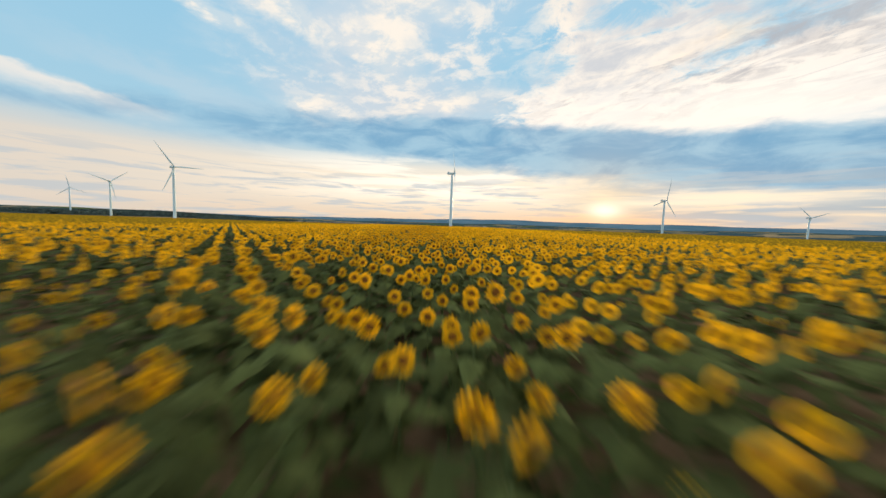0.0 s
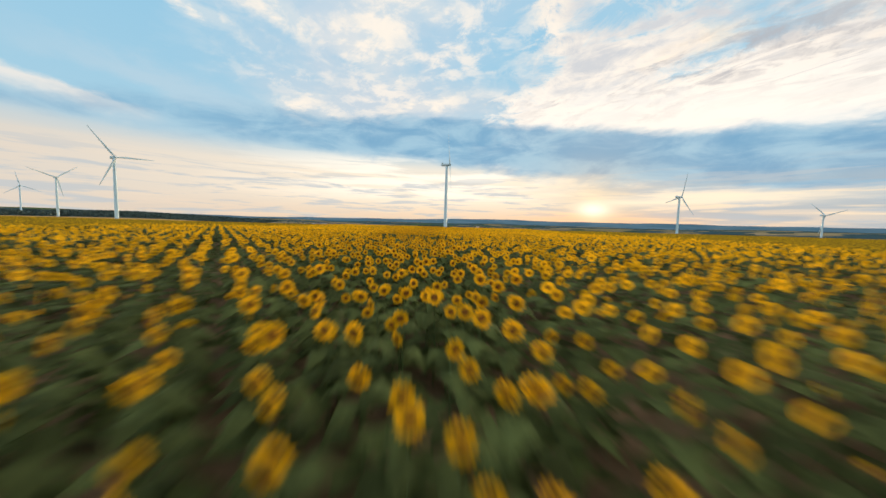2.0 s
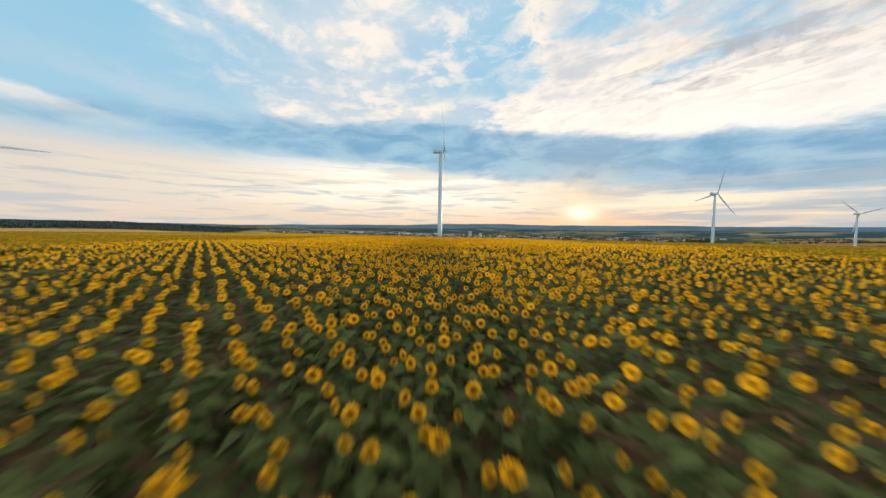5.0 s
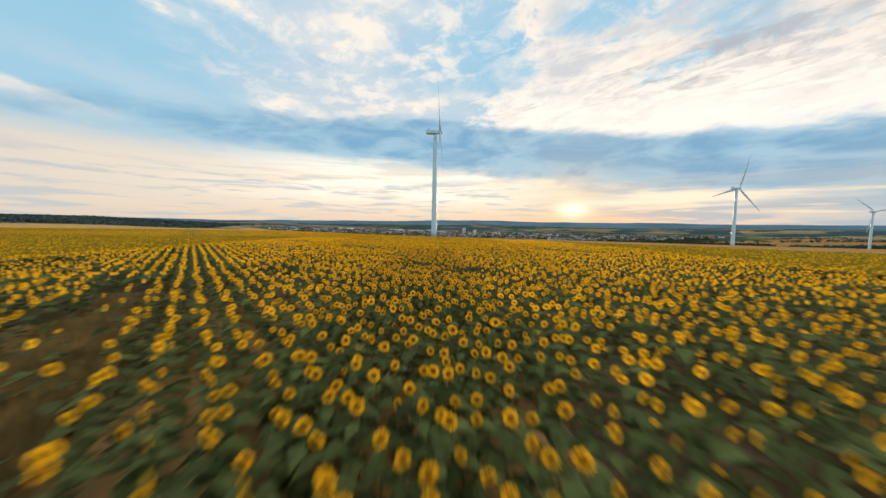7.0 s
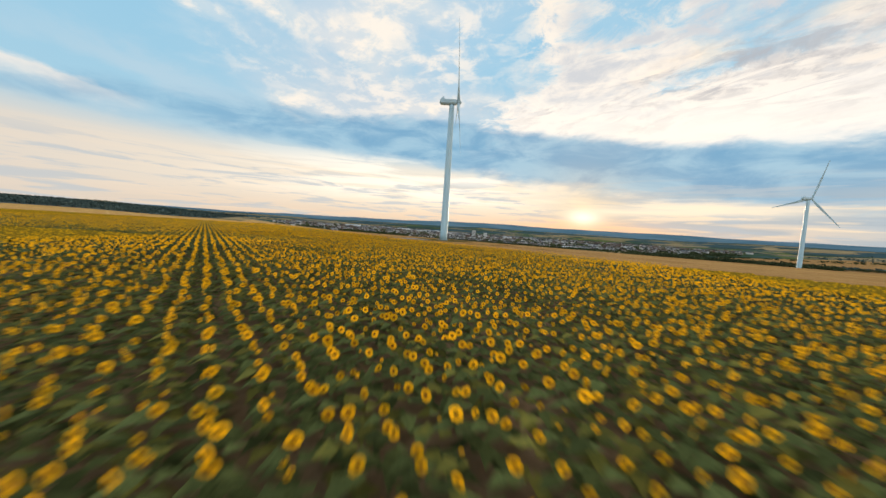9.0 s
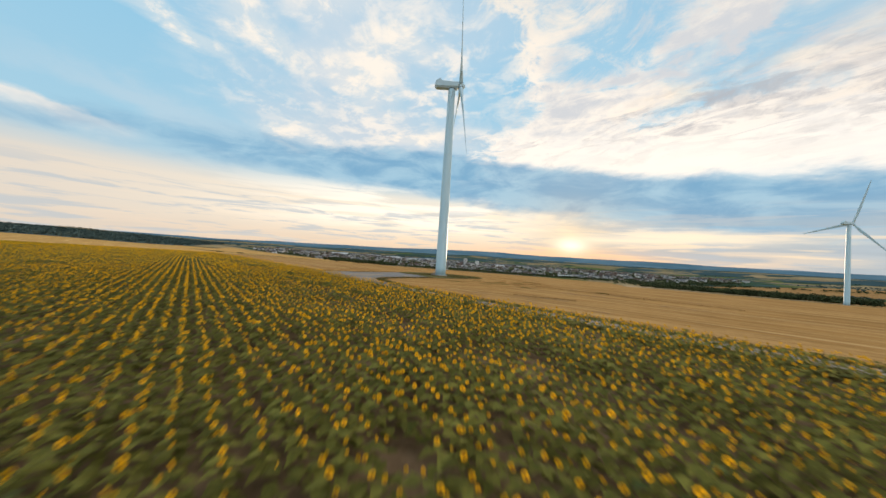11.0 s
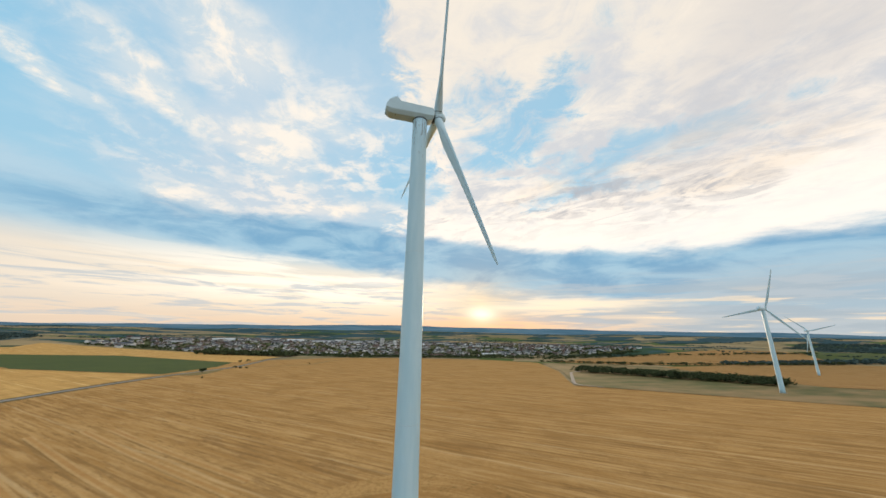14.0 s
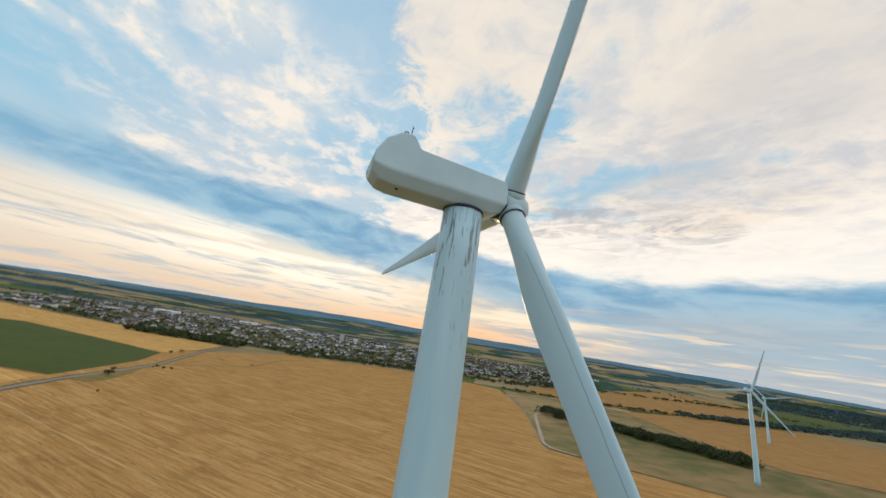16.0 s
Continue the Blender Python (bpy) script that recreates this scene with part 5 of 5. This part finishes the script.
spread("pad_weeds", clods, [tuft(60 + s, 12, 0.35, 0.3) for s in range(3)], (STRAW,), "brown weeds round the gravel pad", "weeds", 0.12)
spot = np.concatenate([along_line([(36, -3), (37, -13), (31, -22), (22, -30)], 700, 2.2), along_line([(30, -28), (64, -64)], 900, 2.6), along_line([(14, -60), (26, -66)], 400, 1.6)])
tufts = np.concatenate([along_line([(px - 1.6, py + 1.0), (px + 1.6, py - 1.0)], num, wid) for px, py, num, wid in ((20.6, -20.5, 150, 1.8), (16.0, -26.5, 130, 1.8), (19.5, -28.0, 120, 1.4), (27.0, -19.6, 170, 2.0), (33.9, -8.0, 110, 1.6), (5.6, -30.0, 70, 1.0),
                        (2.7, -28.2, 80, 1.2), (13.2, -18.0, 60, 2.0), (13.0, -32.0, 60, 1.4), (24.5, -37.5, 70, 1.8), (46.0, -39.6, 90, 2.2), (-48.5, -13.0, 110, 1.6), (-44.0, -20.0, 90, 1.2))])
spread("green_weeds", tufts, [tuft(80 + s, 14, 0.15, 0.8) for s in range(3)], (GREENWEED,), "green weeds sprouting on the headland", "weeds", 0.05)
spread("stubble_weeds", spot, [tuft(70 + s, 9, 0.16, 0.3) for s in range(3)], (STUBBLE,), "low brown weeds sprouting in the stubble", "weeds", 0.05)


# ---- trees and woods ----
def crown_shape(seed, cards, tall, wide, size):
    """A crown of small leaf clumps in several lobes, with an uneven outline and gaps."""
    g = np.random.default_rng(seed)
    lobes = [(g.normal(0, wide * 0.28), g.normal(0, wide * 0.28), tall * g.uniform(0.35, 0.75), g.uniform(0.45, 0.8)) for _ in range(7)]
    vs, fs = [], []
    for k in range(cards):
        lx, ly, lz, lr = lobes[k % 7]
        d = g.normal(size=3)
        d /= np.linalg.norm(d)
        c = np.array([lx, ly, lz]) + d * np.array([wide * 0.42, wide * 0.42, tall * 0.34]) * lr * g.uniform(0.7, 1.0)
        c[2] = max(c[2], tall * 0.08)
        a, b = g.normal(size=3), g.normal(size=3)
        a /= np.linalg.norm(a)
        b = b - a * (a @ b)
        b /= np.linalg.norm(b)
        q = size * g.uniform(0.6, 1.2)
        o = len(vs)
        vs += [c - a * q, c - b * q * 0.8, c + a * q, c + b * q * 0.7]
        fs += [(o, o + 1, o + 2), (o, o + 2, o + 3)]
    return np.array(vs), np.array(fs), np.zeros(len(fs), int)


def tree_thing(seed, tall, label, x, y):
    top = new("tree")
    top.matrix_basis = pose(x, y, float(height(x, y)) + 0.05, 0, 0, seed * 50)
    tagged(top, label, "tree", "trees beside the field road")
    part("trunk", lathe([(0.035 * tall, -0.2), (0.028 * tall, 0.2 * tall), (0.018 * tall, 0.5 * tall), (0.006 * tall, 0.8 * tall)], 8), BARK, top)
    for k in range(3):
        m = pose(0, 0, tall * 0.25, 35 + 8 * k, 0, 120 * k + seed * 20)
        part("limb", lathe([(0.016 * tall, 0), (0.010 * tall, 0.2 * tall), (0.003 * tall, 0.42 * tall)], 6), BARK, top, m=m)
    v, f, _ = crown_shape(seed, 320, tall, tall * 0.95, tall * 0.075)
    part("crown", (v, [tuple(q) for q in f.tolist()]), CROWN, top, "dense dark green leaves", shade=False)
    return top


for k, (x, y, h) in enumerate([(-150, 366, 5.5), (-153, 372, 4.6), (-139, 440, 4.2), (-133, 437, 3.6), (-126, 441, 3.2), (-160, 398, 3.4), (-128, 300, 2.4), (-171, 590, 5.0), (-166, 610, 5.5), (385, 428, 7.5), (376, 421, 4.5), (-60, 560, 3.0)]):
    tree_thing(100 + k, h, "small dark green roadside tree" if h > 4 else "low dark green roadside bush", x, y)
for k, (x, y) in enumerate([(-216, 194), (-226, 201), (-208, 212)]):
    v, f, _ = crown_shape(200 + k, 120, 1.5, 7.0, 0.45)
    ob = mesh_object("bush", [tuple(q) for q in v.tolist()], [tuple(q) for q in f.tolist()], CROWN)
    ob.location = (x, y, float(height(x, y)))
    tagged(ob, "low dark bush standing in the grain", "bush", "bushes in the grain")


def in_poly(poly, n):
    poly = np.array(poly, float)
    lo, hi = poly.min(0), poly.max(0)
    out = []
    while len(out) < n:
        p = rng.uniform(lo, hi)
        c = False
        for i in range(len(poly)):
            a, b = poly[i], poly[i - 1]
            if (a[1] > p[1]) != (b[1] > p[1]) and p[0] < (b[0] - a[0]) * (p[1] - a[1]) / (b[1] - a[1]) + a[0]:
                c = not c
        if c:
            out.append(p)
    return np.array(out)


def wood(name, pts, crowns, mat, label, lo=0.75, hi=1.25):
    p = np.column_stack([pts, rng.uniform(0, 6.28, len(pts)), rng.uniform(lo, hi, len(pts))])
    return spread(name, p, crowns, (mat,), label, "woods", -0.3)


NEARCROWN = [crown_shape(s, 110, 8.0, 9.0, 0.85) for s in range(5)]
FARCROWN = [crown_shape(20 + s, 24, 10.0, 13.0, 2.7) for s in range(5)]
wood("tree_belt", in_poly([(364, 412), (402, 440), (532, 226), (480, 196)], 400), NEARCROWN, CROWN, "dense dark tree belt in the meadow", 0.8, 1.5)
LEFT_FOREST = [(-840, 185), (-830, 420), (-760, 640), (-765, 865), (-900, 1250), (-1050, 1500), (-1500, 1900), (-2300, 900), (-1700, 150)]
area("forest_floor", LEFT_FOREST, HAZEWOOD, 0.4, "dark ground under the forest", "forest floor", 60.0)
wood("left_forest", in_poly(LEFT_FOREST, 5200), FARCROWN, HAZEWOOD, "dark forest on the ridge beyond the grain", 0.75, 1.15)
wood("right_forest", in_poly([(930, 545), (1180, 435), (1400, 330), (1850, 290), (1900, 370), (1400, 425), (1200, 490), (960, 580)], 900), FARCROWN, HAZEWOOD, "dark forest belt beyond the grain", 0.6, 1.0)
wood("back_forest", in_poly([(1900, 800), (2120, 450), (3200, 700), (3000, 1350), (2200, 1050)], 1600), FARCROWN, HAZEWOOD, "far dark forest across the valley", 0.7, 1.2)
wood("grove", in_poly([(-350, 905), (-130, 840), (-115, 930), (-310, 975)], 260), FARCROWN, CROWN, "dark grove at the edge of the town", 0.9, 1.3)
wood("hedge", along_line([(470, 680), (620, 600), (900, 540), (1180, 430)], 150, 10)[:, :2], NEARCROWN, CROWN, "long dark hedge beyond the meadow")
wood("valley_hedge", along_line([(700, 800), (1000, 800), (1500, 620)], 130, 14)[:, :2], NEARCROWN, CROWN, "dark hedge in the valley")
wood("front_trees", along_line([(-20, 838), (110, 850), (230, 846), (420, 850), (600, 800), (820, 860), (1050, 920)], 420, 34)[:, :2], NEARCROWN, CROWN, "row of trees before the town")
belts = []
for k in range(75):
    a, r = radians(rng.uniform(-55, 85)), rng.uniform(1500, 4300)
    x, y = r * math.sin(a), r * math.cos(a)
    d, ln = rng.uniform(-0.5, 0.5) + (a + 1.57), rng.uniform(120, 600)
    n = int(ln / 11)
    q = rng.uniform(-0.5, 0.5, n) * ln
    belts.append(np.column_stack([x + q * math.sin(d) + rng.normal(0, 12, n), y + q * math.cos(d) + rng.normal(0, 12, n)]))
wood("far_tree_belts", np.concatenate(belts), FARCROWN, HAZEWOOD, "dark tree belts across the far valley", 0.45, 0.85)


# ---- town ----
TOWN = [(-700, 1100), (-360, 985), (-15, 880), (200, 880), (485, 905), (900, 930), (1110, 985), (1320, 1120), (1000, 1430), (250, 1760), (-400, 1800), (-800, 1560)]


def house_shape(wide, deep, eave, ridge):
    w, d = wide / 2, deep / 2
    vs = [(-w, -d, -1), (w, -d, -1), (w, d, -1), (-w, d, -1), (-w, -d, eave), (w, -d, eave), (w, d, eave), (-w, d, eave), (-w, 0, ridge - 0.1), (w, 0, ridge - 0.1)]
    wall = (vs, [(0, 1, 5, 4), (2, 3, 7, 6), (1, 2, 6, 9, 5), (3, 0, 4, 8, 7)])
    o, t = 0.45, 0.25
    rv = [(s * (w + o), e * (d + o), eave - 0.25 + h) for h in (0, t) for s in (-1, 1) for e in (-1, 1)] + [(s * (w + o), 0, ridge + h) for h in (0, t) for s in (-1, 1)]
    roof = (rv, [(4, 6, 11, 10), (5, 10, 11, 7), (0, 8, 9, 2), (1, 3, 9, 8), (0, 2, 6, 4), (1, 5, 7, 3), (0, 4, 10, 8), (8, 10, 5, 1), (2, 9, 11, 6), (9, 3, 7, 11)])
    return wall, roof


def house(kind, wall_mat, roof_mat, label):
    wall, roof = house_shape(*kind)
    top = new("house")
    tagged(top, label, "house", "houses of the town")
    part("wall", wall, wall_mat, top, shade=False)
    r = part("roof", roof, roof_mat, top, shade=False)
    part("chimney", box(kind[0] * 0.25, kind[0] * 0.25 + 0.9, -0.4, 0.4, kind[3] - 1.0, kind[3] + 1.2), wall_mat, r, shade=False)
    return top


def build_town():
    protos = [house((10.5, 8, 4.6, 7.6), PLASTER, ROOF_RED, "pale plastered town house with a clay roof"), house((9, 8, 3.9, 6.8), PLASTER, ROOF_GREY, "white plastered town house with a slate roof"),
              house((12, 8.5, 5.2, 8.2), PLASTER_DIM, ROOF_RED, "grey stone town house with a clay roof"), house((15, 9.5, 5.4, 7.6), PLASTER, ROOF_GREY, "long pale town building with a grey roof")]
    pts = in_poly(TOWN, 1350)
    # streets: lots on a loose grid
    pts = np.round(pts / 17.0) * 17.0 + rng.normal(0, 4.0, pts.shape)
    far_off = np.hypot(pts[:, 0], pts[:, 1])
    pts = pts[(wave(pts[:, 0], pts[:, 1], 60.0, 0.9) < 0.9) & (rng.uniform(0, 1, len(pts)) < np.interp(far_off, [850, 1250], [0.45, 1.0]))]
    order = np.argsort(np.hypot(pts[:, 0], pts[:, 1]))
    pts = pts[order]
    for k, (x, y) in enumerate(pts[:260]):
        a = 90 * rng.integers(0, 2) + 20 * math.sin(x / 260) + rng.normal(0, 6)
        m = pose(x, y, float(height(x, y)), 0, 0, a)
        if k < 4:
            protos[k].matrix_basis = m
        else:
            copy_thing(protos[int(rng.integers(0, 4))], m)
    rest = pts[260:]
    shapes = []
    for kind, wm, rm in (((12, 9, 5.0, 8.6), 0, 2), ((10, 9, 4.2, 7.6), 0, 3), ((15, 10, 6.0, 9.8), 1, 2), ((24, 12, 6.5, 9.0), 0, 3)):
        wall, roof = house_shape(*kind)
        vs = np.array(wall[0] + roof[0], float)
        fs, ix = [], []
        for f in wall[1]:
            for i in range(1, len(f) - 1):
                fs.append((f[0], f[i], f[i + 1]))
                ix.append(wm)
        for f in roof[1]:
            for i in range(1, len(f) - 1):
                fs.append(tuple(10 + q for q in (f[0], f[i], f[i + 1])))
                ix.append(rm)
        shapes.append((vs, np.array(fs), np.array(ix)))
    p = np.column_stack([rest, rng.integers(0, 2, len(rest)) * 1.57 + rng.normal(0, 0.2, len(rest)), rng.uniform(0.7, 1.1, len(rest))])
    spread("far_houses", p, shapes, (PLASTER, PLASTER_DIM, ROOF_RED, ROOF_GREY), "many small pale houses deep in the town", "houses", 0.0)
    trees = np.concatenate([in_poly(TOWN, 2300), in_poly([(-700, 1090), (-360, 980), (-15, 875), (485, 900), (1110, 980), (1150, 1180), (480, 1080), (0, 1050), (-360, 1170)], 900), along_line([(-640, 1120), (-200, 1250), (300, 1150), (900, 1250)], 250, 60)[:, :2]])
    wood("town_trees", trees, FARCROWN, CROWN, "dark green trees between the houses", 0.4, 0.8)
    for k, (x, y, w, d, h, a) in enumerate([(-330, 1640, 90, 40, 9, 5), (-210, 1590, 70, 30, 8, 3), (-90, 1560, 110, 36, 9, 0), (-20, 1630, 60, 30, 8, 10), (60, 1540, 60, 26, 8, -6), (-480, 1530, 80, 30, 8, 12),
                                         (560, 1020, 60, 14, 5, -4), (480, 985, 46, 14, 5, -4), (640, 1040, 50, 14, 5, -8), (330, 1400, 50, 22, 8, 15), (-560, 1330, 70, 24, 7, 20)]):
        top = new("warehouse")
        top.matrix_basis = pose(x, y, float(height(x, y)), 0, 0, a)
        tagged(top, "long low white warehouse in the town", "warehouse", "warehouses of the town")
        wall, roof = house_shape(w, d, h, h + d * 0.07)
        part("wall", wall, SHED, top, shade=False)
        part("roof", roof, SHED if k % 2 else ROOF_GREY, top, shade=False)
    for x, y, w, h in ((170, 1450, 16, 30), (225, 1420, 14, 22)):
        top = new("apartment_tower")
        top.matrix_basis = pose(x, y, float(height(x, y)), 0, 0, 12)
        tagged(top, "tall pale apartment block above the town", "apartment block")
        part("wall", box(-w / 2, w / 2, -6, 6, -1, h), PLASTER, top, shade=False)
        part("roof", box(-w / 2 - 0.4, w / 2 + 0.4, -6.4, 6.4, h, h + 0.6), ROOF_GREY, top, shade=False)
        for i in range(int(h / 3) - 1):
            for j in range(3):
                part("window", box((j - 1) * w * 0.3 - 1, (j - 1) * w * 0.3 + 1, -6.06, -5.96, 1.5 + 3 * i, 3.0 + 3 * i), GLASS_DARK, top, shade=False)


build_town()
GARDENS = material("town_gardens", (0.075, 0.092, 0.035), 0.95, 0.4, 0.03, second=(0.13, 0.115, 0.055))
area("town_ground", TOWN, GARDENS, 0.35, "dark green gardens and streets under the town", "ground", 60.0)
area("stubble_patch", [(930, 1240), (1010, 1270), (1020, 1340), (950, 1330)], GRAIN, 0.5, "small golden stubble field inside the town", "field", 40.0)
area("valley_field", [(520, 690), (650, 610), (1180, 470), (1600, 640), (1500, 900), (1000, 830), (700, 790)], VALLEY, 0.5, "wide golden fields in the valley", "field", 60.0)
area("right_grain", [(545, 195), (600, 330), (705, 535), (950, 535), (1190, 420), (1260, 250), (900, 20), (730, 60)], VALLEY, 0.22, "golden grain field below the third turbine", "field", 50.0)
area("valley_green", [(1230, 480), (1420, 440), (1900, 390), (2100, 720), (1500, 660)], GREENCROP, 1.0, "long green field before the forest", "field", 60.0)
